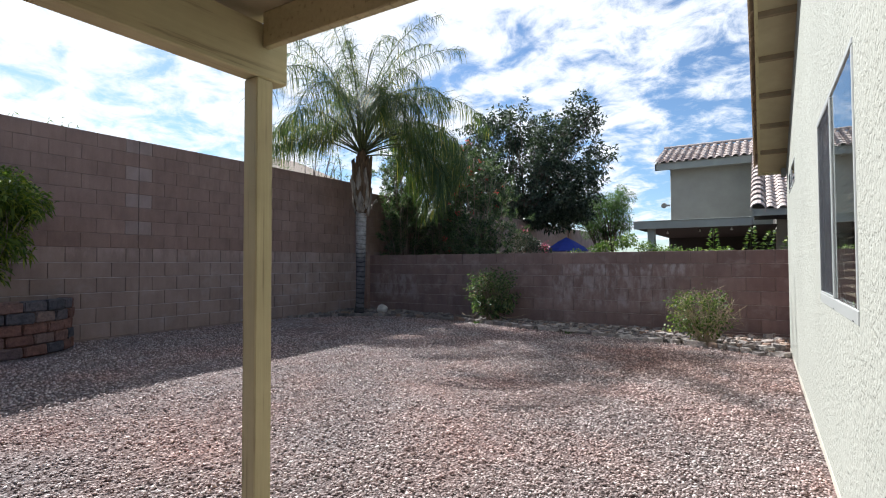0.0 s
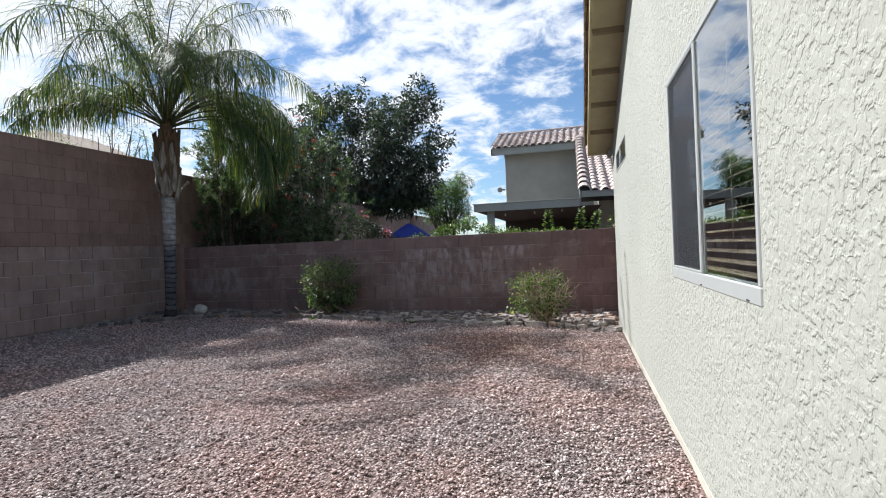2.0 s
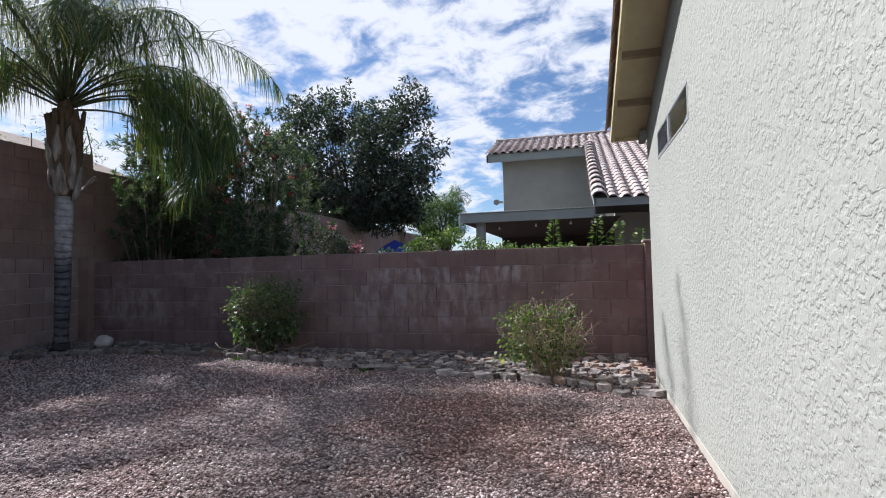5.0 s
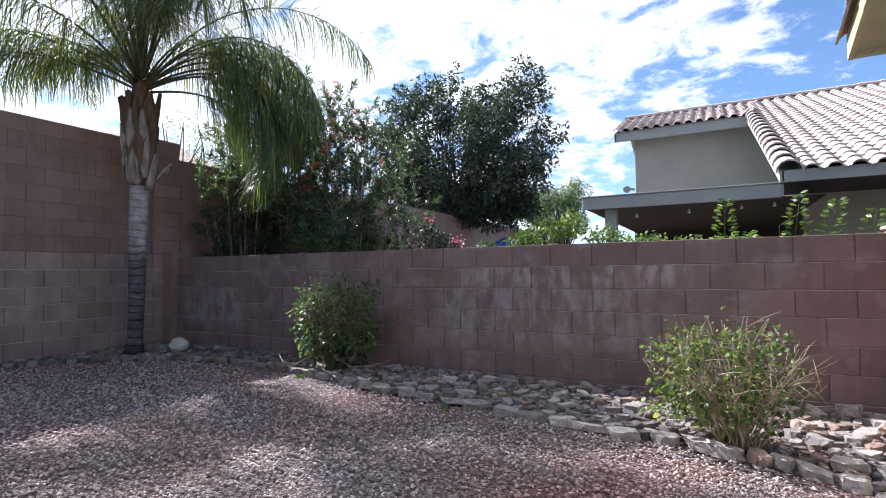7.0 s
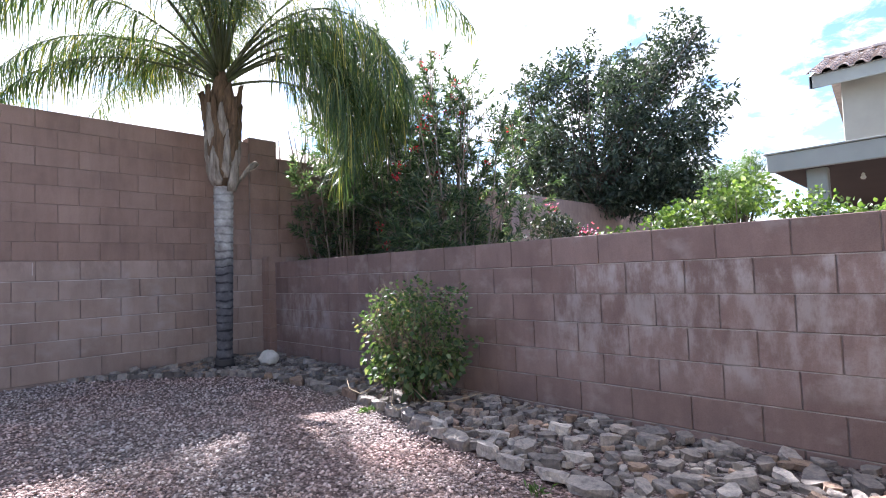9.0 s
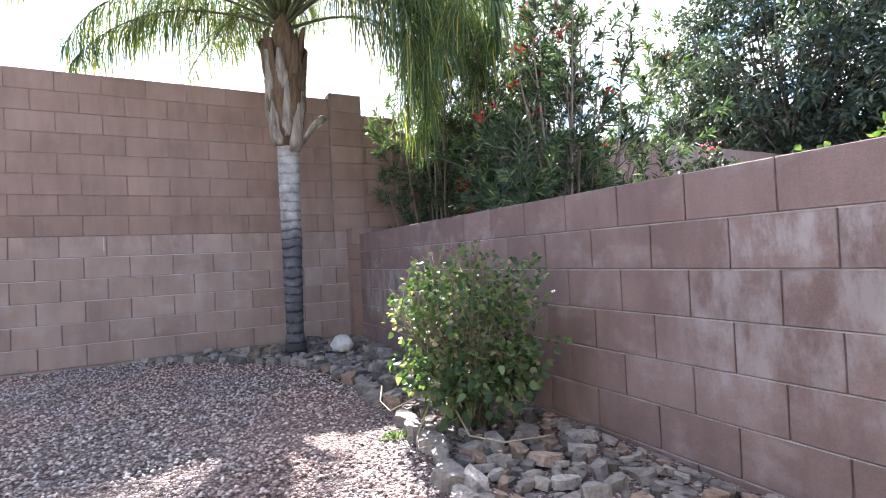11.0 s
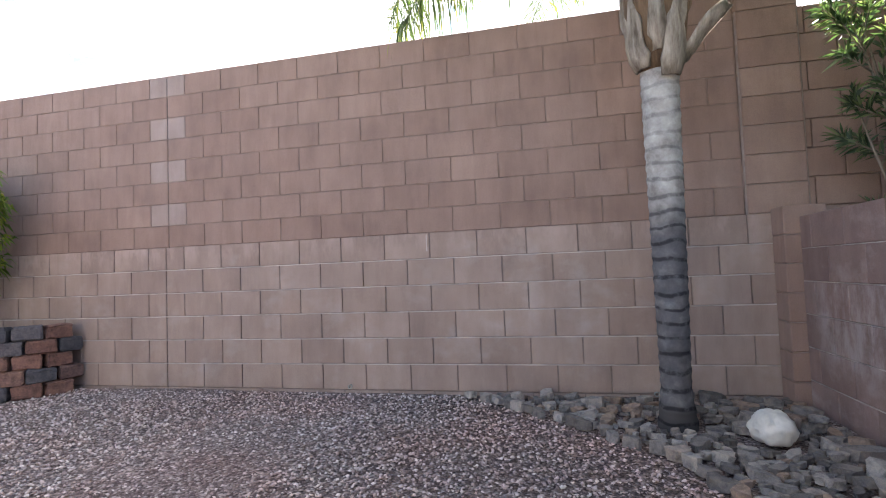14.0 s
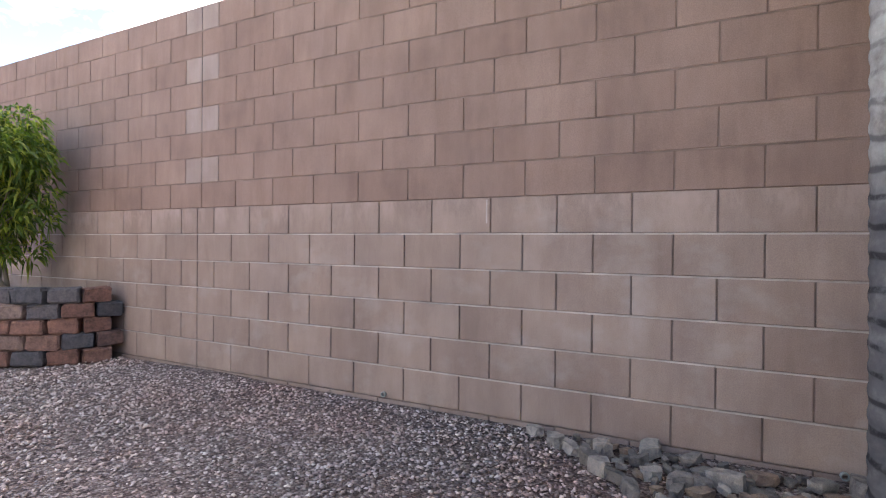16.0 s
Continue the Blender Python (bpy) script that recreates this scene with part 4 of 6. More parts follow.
# ---- palm ----
def build_palm():
    base = Vector((-7.50, 9.040, -0.03))
    e = new("queen_palm", None)
    e.location = base
    tagged(e, "queen palm with ringed grey trunk and arching feathery fronds", "palm tree")
    # trunk with swollen leaf-scar rings
    zs, rs, pts = [], [], []
    z = 0.0
    while z < 2.36:
        ring = 0.0022 * (1 if int(z / 0.04) % 2 else -1)
        r = 0.088 + 0.0125 * z + (0.035 * max(0, 0.25 - z) / 0.25) + ring
        pts.append(Vector((0.028 * z + 0.008 * math.sin(z * 2.2), 0.0, z)))
        rs.append(r)
        z += 0.02
    V, F = tube(pts, rs, 18)
    part("trunk", mesh_of("trunk", V, F, M_TRUNK_PALM, True), e)
    top = Vector((0.065, 0, 2.25))
    # fibrous core above
    core = [top + Vector((0.0, 0, d)) for d in (0, 0.15, 0.4, 0.8, 1.1, 1.32, 1.45)]
    V, F = tube(core, [0.11, 0.165, 0.195, 0.19, 0.15, 0.10, 0.05], 14)
    part("fibre_sheath", mesh_of("fibre_sheath", V, F, M_BOOT_DARK, True), e)
    # old split leaf bases
    for i in range(30):
        az = i * 2.399 + 0.4
        z0 = -0.06 + 0.031 * i
        w, h = random.uniform(0.040, 0.075), random.uniform(0.30, 0.60)
        out = Vector((math.cos(az), math.sin(az), 0))
        side = Vector((-math.sin(az), math.cos(az), 0))
        V, F = [], []
        n = 6
        sway, torn = random.uniform(-0.05, 0.05), random.uniform(-1.5, 1.5)
        flare = random.uniform(-0.03, 0.06) if i != 3 else 0.20
        for k in range(n + 1):
            s = k / n
            rad = 0.165 + 0.06 * math.sin(min(1, s * 1.6) * math.pi * 0.6) + flare * s * s
            ww = w * (1.25 * (1 - s) ** 0.6 + 0.25) * (0.5 + 0.5 * min(1, s * 5 + 0.3))
            c = top + out * rad + Vector((0, 0, z0 + h * s * (1 if i != 3 else 0.5)))
            for u in (-1, 0, 1):
                V.append(c + side * (ww * u + sway * s * s) - out * 0.035 * abs(u) + Vector((0, 0, 0.03 * torn * u * s)))
            for u in (-1, 0, 1):
                V.append(c + side * (ww * u + sway * s * s) - out * (0.035 * abs(u) + 0.022) + Vector((0, 0, 0.03 * torn * u * s)))
        for k in range(n):
            a, b = 6 * k, 6 * (k + 1)
            for u in range(2):
                F += [(a + u, a + u + 1, b + u + 1, b + u), (a + 3 + u, b + 3 + u, b + 4 + u, a + 4 + u)]
            F += [(a, b, b + 3, a + 3), (a + 2, a + 5, b + 5, b + 2)]
        F += [(6 * n, 6 * n + 1, 6 * n + 4, 6 * n + 3), (6 * n + 1, 6 * n + 2, 6 * n + 5, 6 * n + 4), (0, 3, 4, 1), (1, 4, 5, 2)]
        V = [v + Vector((noise.noise(v * 14), noise.noise(v * 14 + Vector((5, 1, 3))), noise.noise(v * 9 + Vector((2, 7, 1))))) * 0.014 for v in V]
        part("leaf_base", mesh_of("leaf_base", V, F, M_BOOT if i < 10 or (i < 20 and i % 3 == 0) else M_BOOT_DARK, True), e)
    # fronds: azimuth, first elevation, length, bend
    spec = [(50, 58, 4.0, 118), (44, 44, 3.3, 165), (34, 38, 3.2, 168), (56, 36, 3.1, 160), (26, 44, 3.0, 160), (40, 26, 2.8, 150), (64, 44, 3.2, 158), (48, 50, 3.4, 165), (30, 20, 2.7, 158), (46, 12, 2.5, 146),
            (-74, 50, 4.2, 124), (-80, 62, 4.0, 116), (-62, 44, 3.5, 122), (-120, 20, 2.5, 74), (-110, 30, 2.5, 92), (-138, 42, 2.3, 95), (-96, 42, 2.8, 112),
            (-45, 76, 3.3, 122), (-60, 68, 3.2, 130), (-28, 70, 3.2, 128), (-12, 60, 3.0, 140), (-36, 56, 3.0, 140), (4, 66, 3.0, 135), (-28, 60, 2.6, 152), (-42, 66, 2.8, 150), (-14, 64, 2.6, 150),
            (135, 70, 3.2, 92), (110, 60, 3.0, 108), (160, 58, 2.8, 98), (92, 54, 2.8, 125), (180, 66, 2.9, 92), (-165, 48, 2.6, 98), (172, 46, 2.9, 96), (-158, 34, 2.6, 92),
            (60, 84, 3.3, 70), (-100, 85, 3.6, 56), (150, 83, 3.5, 58), (-10, 82, 3.3, 85), (20, 78, 3.2, 98), (-150, 78, 3.3, 76), (-70, 82, 3.6, 72)]
    for k, (az, el, ln, bend) in enumerate(spec):
        az, el, ln = radians(az + random.uniform(-7, 7)), radians(el), ln * random.uniform(0.92, 1.08)
        N = 26
        p = top + Vector((math.cos(az) * 0.07, math.sin(az) * 0.07, 1.24 + 0.0035 * el * 57))
        pts, dirs = [], []
        twist = random.uniform(-0.45, 0.45)
        for i in range(N):
            s = i / (N - 1)
            a = el - radians(bend) * s ** 1.45
            az2 = az + twist * s * s
            d = Vector((math.cos(az2) * math.cos(a), math.sin(az2) * math.cos(a), math.sin(a)))
            pts.append(p.copy())
            dirs.append(d)
            p = p + d * ln / (N - 1)
        V, F = tube(pts, [0.017 * (1 - i / N) ** 1.5 + 0.003 for i in range(N)], 6)
        stalk = mesh_of("stalk", V, F, M_STALK, True)
        fr = part("frond", stalk, e)
        # leaflets: long narrow ribbons in several planes, hanging limp at their tips
        LV, LF = [], []
        cnt = 105 if el > 1.15 else 140
        side0 = Vector((-math.sin(az), math.cos(az), 0))
        limp = random.uniform(0.7, 1.3)
        for q in range(cnt):
            first = 0.20 if el > 1.0 else 0.27
            s = first + (1 - first) * (q + random.random()) / cnt
            i = min(int(s * (N - 1)), N - 2)
            c = pts[i].lerp(pts[i + 1], s * (N - 1) - i)
            d = dirs[i]
            upv = side0.cross(d)
            size = (0.62 if el > 1.15 else 0.72 if bend < 118 else 0.90) * (math.sin(math.pi * min(1, 0.20 + 0.72 * s)) ** 0.55) * random.uniform(0.6, 1.15)
            for sg in (-1, 1):
                lift = random.uniform(-0.6, 1.0)
                v = (side0 * sg * random.uniform(0.5, 1.0) + d * random.uniform(0.2, 0.9) + upv * lift).normalized()
                droopy = random.uniform(0.4, 1.6) * limp
                w = 0.0054 * random.uniform(0.7, 1.25)
                wd = v.cross(Vector((random.uniform(-0.5, 0.5), random.uniform(-0.5, 0.5), 1)))
                wd = (wd if wd.length > 0.05 else d).normalized() * w
                o = len(LV)
                pc = c.copy()
                for j in range(5):
                    taper = (0.8, 1.0, 0.95, 0.7, 0.08)[j]
                    LV.append(pc - wd * taper)
                    LV.append(pc + wd * taper)
                    v = (v + Vector((0, 0, -1)) * (0.20 + 0.34 * j) * droopy).normalized()
                    pc = pc + v * size / 4
                for j in range(4):
                    LF += [(o + 2 * j, o + 2 * j + 1, o + 2 * j + 3), (o + 2 * j, o + 2 * j + 3, o + 2 * j + 2)]
        ob = part("leaflet", tri_mesh("leaflet", np.array([tuple(v) for v in LV]), np.array(LF), M_LEAF_PALM), fr)
        tagged(ob, kind="stuff")


build_palm()


# ---- shrubs in the yard ----
def build_bush(name, label, base, centre, size, stems, leaves, leaf_len, leaf_w, leaf_mat, stem_mat, shell=0.55, leafy=1.0, skew=(0, 0, 0), reach=(0.72, 1.02), waist=1.0):
    e = new(name, None)
    e.location = base
    tagged(e, label, "bush")
    o = Vector(base)
    pieces, P, D = [], [], []
    for k in range(stems):
        u = unit(1)[0]
        u[2] = abs(u[2]) * 0.9 + 0.15
        tip = np.array(centre) + u * np.array(size) * RNG.uniform(*reach)
        a = o + Vector((random.uniform(-0.09, 0.09), random.uniform(-0.09, 0.09), -0.03))
        b = Vector(tip)
        mid = a.lerp(b, 0.45) + Vector((random.uniform(-0.08, 0.08), random.uniform(-0.08, 0.08), random.uniform(0.02, 0.12)))
        pts = []
        for i in range(8):
            s = i / 7
            pts.append(a * (1 - s) ** 2 + mid * 2 * s * (1 - s) + b * s * s + Vector((random.uniform(-1, 1), random.uniform(-1, 1), random.uniform(-1, 1))) * 0.014 * min(1, i))
        pieces.append(tube(pts, [0.0062 * (1 - 0.78 * i / 7) for i in range(8)], 5))
        for tw in range(3):
            i = random.randint(3, 6)
            q = pts[i]
            end = q + Vector(tuple(unit(1)[0])) * random.uniform(0.08, 0.2) + Vector((0, 0, 0.05))
            pieces.append(tube([q, q.lerp(end, 0.5) + Vector((0, 0, 0.01)), end], [0.0035, 0.0028, 0.0015], 4))
            pts.append(end)
    # leaves fill a boxy, uneven outer shell
    u = unit(leaves * 2)
    u = np.sign(u) * np.abs(u) ** 0.72
    rad = RNG.uniform(shell, 1.0, len(u)) ** 0.7
    lump = np.array([0.82 + 0.36 * noise.noise(Vector(tuple(q * 2.3)) + o) for q in u])
    pts = np.array(centre) + np.array(skew) + u * rad[:, None] * lump[:, None] * np.array(size) * leafy
    pts = pts[pts[:, 2] > base[2] + 0.05][:leaves]
    rise = np.clip((pts[:, 2] - base[2]) / (centre[2] - base[2]), 0, 1)
    pts[:, :2] = np.array(centre[:2]) + (pts[:, :2] - np.array(centre[:2])) * (waist + (1 - waist) * rise)[:, None]
    P = pts
    grow = RNG.uniform(0.65, 1.2, len(pts)) * (1.45 - 0.55 * rise)
    D = (pts - np.array(centre)) * 1.6 + RNG.normal(size=pts.shape) * 0.6 + np.array([0, 0, 0.1])
    V, F = joined(pieces)
    part("stems", mesh_of("stems", [Vector(v) - o for v in V], F, stem_mat, True), e)
    ob = part("foliage", leaf_mesh("foliage", np.array(P) - np.array(base), np.array(D), leaf_len * grow, leaf_w * grow, leaf_mat, 0.18, 0.25, True), e)
    tagged(ob, kind="stuff")
    return e


build_bush("hibiscus_bush", "rounded leafy green bush with pale twigs among border rocks", (-4.40, 9.38, 0.0), (-4.40, 9.38, 0.53), (0.57, 0.47, 0.52), 92, 4000, 0.048, 0.036, M_LEAF_HIB, M_STEM_PALE, 0.22, 1.03, (0, 0.01, 0), (0.72, 1.06), 0.80)
build_bush("sparse_bush", "sparse yellowish green bush with dry bare stems among border rocks", (-0.60, 8.62, -0.06), (-0.60, 8.62, 0.30), (0.60, 0.45, 0.46), 64, 1800, 0.042, 0.031, M_LEAF_BUSH, M_STEM_DRY, 0.25, 0.88, (-0.08, 0, 0.08))


# ---- neighbour's garden over the low wall ----
def build_oleander():
    """A vase of many cane stems; whorled narrow leaves gather on the outer twigs."""
    random.seed(3)
    e = new("oleander_shrub", None)
    e.location = (-7.2, 11.0, -0.05)
    tagged(e, "large oleander shrub with narrow leaves and red flowers", "shrub")
    o = Vector(e.location)
    bases = [Vector((-7.55, 10.88, -0.08)), Vector((-6.75, 11.3, -0.08)), Vector((-5.85, 11.5, -0.08))]
    tips = []
    for k in range(108):
        x = -7.95 + 2.9 * random.random() ** 1.35
        h = float(np.interp(x, (-8.0, -7.4, -6.8, -5.9, -5.0), (4.5, 4.75, 4.55, 3.85, 3.05)))
        z = 1.25 + (h - 1.25) * random.random() ** 0.85
        tips.append(Vector((x, random.uniform(10.75, 12.5), z)))
    for k in range(22):
        tips.append(Vector((random.uniform(-8.7, -7.7), random.uniform(10.9, 12.0), random.uniform(3.1, 4.35))))
    for k in range(10):
        tips.append(Vector((random.uniform(-6.7, -5.2), random.uniform(10.5, 10.9), random.uniform(1.35, 2.1))))
    # a few canes lean out over the low wall
    tips += [Vector((-7.75, 10.28, 2.75)), Vector((-7.60, 10.22, 2.35)), Vector((-7.35, 10.35, 2.55)), Vector((-7.85, 10.3, 2.0))]
    pieces, P, D, ends = [], [], [], []
    for tip in tips:
        b = min(bases, key=lambda q: (q.xy - tip.xy).length * random.uniform(0.7, 1.4))
        a = b + Vector((random.uniform(-0.22, 0.22), random.uniform(-0.2, 0.2), 0))
        mid = a + Vector(((tip.x - a.x) * 0.62, (tip.y - a.y) * 0.62, tip.z * 0.52))
        pts = [a * (1 - u) ** 2 + mid * 2 * u * (1 - u) + tip * u * u for u in [i / 9 for i in range(10)]]
        r0 = random.uniform(0.014, 0.026)
        pieces.append(tube(pts, [r0 * (1 - 0.8 * i / 9) for i in range(10)], 5))
        for tw in range(11):
            u = 1.0 - 0.62 * random.random() ** 1.3
            i = min(int(u * 9), 8)
            q = pts[i].lerp(pts[i + 1], u * 9 - i)
            d = ((pts[i + 1] - pts[i]).normalized() * 0.7 + Vector(tuple(unit(1)[0])) * 0.75 + Vector((0, 0, 0.2))).normalized()
            ln = random.uniform(0.22, 0.50)
            end = q + d * ln
            pieces.append(tube([q, q.lerp(end, 0.5), end], [0.006, 0.0045, 0.002], 4))
            ends.append(end)
            n = 39
            su = RNG.uniform(0.2, 1.0, n) ** 0.7
            P.append(np.array(q) + np.array(d)[None] * (su * ln)[:, None])
            D.append(np.array(d)[None] * 0.75 + unit(n) * 0.75)
    V, F = joined(pieces)
    part("stems", mesh_of("stems", [Vector(v) - o for v in V], F, M_STEM, True), e)
    tagged(part("foliage", leaf_mesh("foliage", np.vstack(P) - np.array(o), np.vstack(D), 0.116, 0.0200, M_LEAF_OLEANDER, 0.15, 0.12), e), kind="stuff")
    P, D = [], []
    blooms = [q for q in ends if q.x > -6.4 and q.z > 1.9]
    blooms = random.sample(blooms, min(26, len(blooms))) + [q for q in ends if q.y < 10.45][:3]
    for q in blooms:
        for j in range(18):
            P.append(np.array(q - o) + RNG.normal(size=3) * 0.03)
            D.append(RNG.normal(size=3))
    tagged(part("flowers", leaf_mesh("flowers", np.array(P), np.array(D), 0.036, 0.032, M_PETAL_RED, 0.2), e), "red flower clusters", kind="stuff")


build_oleander()

random.seed(11)
RNG = np.random.default_rng(23)
big = []
for cx, cy, cz, sx, sy, sz, n in ((-8.3, 20.6, 5.2, 2.4, 2.0, 1.6, 46), (-10.3, 20.8, 4.9, 1.7, 1.6, 1.5, 26), (-6.6, 20.8, 5.0, 1.3, 1.4, 1.5, 24), (-9.3, 20.9, 6.6, 1.3, 1.2, 0.9, 16), (-7.4, 20.9, 6.8, 1.0, 1.0, 0.9, 13), (-6.4, 21.4, 7.2, 0.45, 0.5, 0.8, 7), (-10.9, 21.0, 6.2, 0.8, 0.8, 0.8, 8), (-8.0, 20.2, 3.7, 2.6, 1.6, 0.8, 34), (-10.6, 20.4, 3.6, 1.4, 1.2, 0.8, 16), (-6.3, 20.6, 4.4, 0.8, 1.2, 0.7, 14), (-7.3, 20.8, 3.25, 1.0, 0.9, 0.4, 18), (-9.3, 20.9, 3.2, 1.2, 0.9, 0.4, 14), (-7.9, 20.8, 3.1, 2.0, 1.0, 0.3, 34)):
    big += crown_clumps((-8.6 + (cx + 8.6) * 1.12, cy, cz), (sx * 1.12, sy, sz * 1.05), n, 0.25, 0.46)
for k in range(46):
    big.append((np.array((random.uniform(-10.0, -6.4), random.uniform(20.4, 21.4), random.uniform(2.75, 3.75))), random.uniform(0.40, 0.62)))
for k in range(260):
    q, r = big[random.randrange(150)]
    d = unit(1)[0]
    d[2] = abs(d[2])
    reach = random.uniform(0.7, 1.4)
    for w, rr in ((0.6, 0.2), (0.85, 0.16), (1.1, 0.11)):
        big.append((np.array(q) + d * np.array((0.8, 0.6, 0.75)) * reach * w, rr * random.uniform(0.85, 1.2)))
build_tree("shade_tree", "large dark green broadleaf tree beyond the wall", (-8.9, 21.4, -0.1), 2.7, big, M_LEAF_DARK, M_TRUNK_DARK, 0.09, 0.18, 0.066, 600, 6, fan=1.6, twig=0.3, bare=7)
lt = crown_clumps((-6.5, 26.0, 3.45), (1.25, 1.0, 1.1), 44, 0.28, 0.5) + crown_clumps((-5.6, 26.3, 4.2), (0.45, 0.5, 0.7), 9, 0.16, 0.3)
build_tree("feathery_tree", "light green feathery tree behind the garden wall", (-6.2, 26.0, -0.1), 1.8, lt, M_LEAF_LIGHT, M_TRUNK_DARK, 0.06, 0.15, 0.022, 2000, 2, droop=0.5)
wt = crown_clumps((-13.2, 4.7, 3.7), (1.0, 1.2, 0.5), 16, 0.2, 0.4)
build_tree("wispy_tree", "thin-leaved desert tree showing over the tall wall", (-13.2, 4.7, -0.1), 2.0, wt, M_LEAF_LIGHT, M_TRUNK_DARK, 0.08, 0.11, 0.02, 330, 2)
wt2 = crown_clumps((-13.5, 13.6, 4.4), (1.6, 1.2, 0.8), 22, 0.2, 0.45)
build_tree("wispy_tree", "thin-leaved desert tree beside a tiled roof", (-13.5, 13.6, -0.1), 2.0, wt2, M_LEAF_LIGHT, M_TRUNK_DARK, 0.08, 0.12, 0.022, 330, 2)


def build_vines():
    clumps = []
    for k in range(78):
        x = random.uniform(-3.15, -0.85) if k < 60 else random.uniform(-0.85, -0.3)
        h = 1.29 + 0.31 * math.exp(-((x + 2.1) / 0.55) ** 2) + random.uniform(-0.14, 0.03)
        clumps.append((np.array((x, random.uniform(10.28, 10.65), h - 0.05)), random.uniform(0.09, 0.17)))
    e = new("climbing_vine", None)
    e.location = (-2.05, 10.4, 0)
    tagged(e, "bright green flowering vine showing over the low wall", "vine")
    o = Vector(e.location)
    pcs = [limb((-2.05 + random.uniform(-0.3, 0.3), 10.45, -0.1), Vector(c), 0.012, 0.004, 0.1, 6, 5) for c, r in clumps[:16]]
    V, F = joined(pcs)
    part("stems", mesh_of("stems", [Vector(v) - o for v in V], F, M_STEM, True), e)
    P, D = clump_points(clumps, 3600, 0.8)
    tagged(part("foliage", leaf_mesh("foliage", P - np.array(o), D, 0.041, 0.028, M_LEAF_VINE, 0.2, 0.15, True), e), kind="stuff")
    # young sprays with paired leaflets
    for x, top, lean in ((-0.62, 1.66, 0.02), (-0.13, 1.67, 0.06), (0.02, 1.60, 0.12), (0.31, 1.50, 0.10), (-0.30, 1.36, -0.05)):
        s = new("vine_spray", None)
        s.location = (x, 10.3, -0.05)
        tagged(s, "upright young vine shoot with paired leaves", "vine", "vine shoots")
        n = 13
        pts = [Vector((lean * (i / (n - 1)) ** 2 * 2, 0.02 * math.sin(i), (top + 0.05) * i / (n - 1))) for i in range(n)]
        V, F = tube(pts, [0.007 * (1 - 0.8 * i / n) for i in range(n)], 5)
        part("stems", mesh_of("stems", V, F, M_LEAF_LIGHT, True), s)
        P, D = [], []
        for i in range(64):
            u = 0.74 + 0.26 * i / 63
            k = min(int(u * (n - 1)), n - 2)
            q = np.array(pts[k].lerp(pts[k + 1], u * (n - 1) - k))
            sg = 1 if i % 2 else -1
            reach = 0.10 * (1.15 - (u - 0.74) / 0.26)
            P.append(q + np.array([sg * reach * RNG.uniform(0.1, 1.0), RNG.uniform(-0.03, 0.03), RNG.uniform(-0.01, 0.02)]))
            D.append([sg * 0.8, RNG.uniform(-0.5, 0.5), 0.35])
        tagged(part("foliage", leaf_mesh("foliage", np.array(P), np.array(D), 0.062, 0.03, M_LEAF_VINE, 0.15, 0.1), s), kind="stuff")


build_vines()


def build_bougainvillea():
    cl = crown_clumps((-5.15, 12.8, 1.62), (0.42, 0.35, 0.32), 22, 0.10, 0.2) + crown_clumps((-4.7, 12.8, 1.42), (0.25, 0.25, 0.14), 8, 0.08, 0.14)
    e = build_tree("bougainvillea", "dark leafy bougainvillea with a few pink flowers", (-5.05, 12.8, -0.05), 0.5, cl, M_LEAF_BOUG, M_STEM, 0.03, 0.06, 0.04, 2600, 3)
    P = [np.array((0.48, 0, 1.55)) + RNG.normal(size=3) * 0.06 for k in range(90)] + [np.array((-0.1, 0, 2.02)) + RNG.normal(size=3) * 0.05 for k in range(30)]
    tagged(part("flowers", leaf_mesh("flowers", np.array(P), unit(len(P)), 0.035, 0.03, M_PETAL_PINK, 0.2), e), "pink flowers", kind="stuff")


build_bougainvillea()


UMB = (-6.4, 20.0, 2.12)


def build_umbrella():
    V, F = [(0, 0, 0.0)], []
    n = 8
    for ring, (r, z) in enumerate(((0.34, -0.17), (0.79, -0.45), (0.86, -0.55))):
        for k in range(n):
            th = 2 * math.pi * k / n
            V.append((r * math.cos(th), r * math.sin(th), z))
    for k in range(n):
        F.append((0, 1 + k, 1 + (k + 1) % n))
        for r in range(2):
            a, b = 1 + r * n + k, 1 + r * n + (k + 1) % n
            F.append((a, a + n, b + n, b))
    e = new("garden_umbrella", None)
    e.location = UMB
    tagged(e, "blue fabric garden umbrella in the neighbouring yard", "umbrella")
    part("canopy", mesh_of("canopy", V, F, simple("blue_fabric", (0.03, 0.05, 0.28), 0.8, 0, 0.1, 6, 0.1)), e)
    V, F = tube([(0, 0, 0.06), (0, 0, -2.2)], [0.022, 0.022], 8)
    part("pole", mesh_of("pole", V, F, M_WHITE_FRAME), e)


build_umbrella()

# ---- neighbour's house ----
M_N_WALL = simple("grey_green_stucco", (0.36, 0.345, 0.30), 0.92, 0, 0.08, 2.5, 0.35)
M_N_TRIM = simple("grey_green_trim", (0.33, 0.345, 0.32), 0.7, 0, 0.08, 3, 0.1)
# near-black colours hold the deep shade under the patio cover and eave
M_N_CEIL_SHADE = simple("patio_ceiling_painted_shade", (0.045, 0.038, 0.032), 0.9, 0, 0.1, 3, 0.0)
M_N_SHADE = simple("patio_painted_shade", (0.05, 0.045, 0.04), 0.9, 0, 0.1, 3, 0.0)


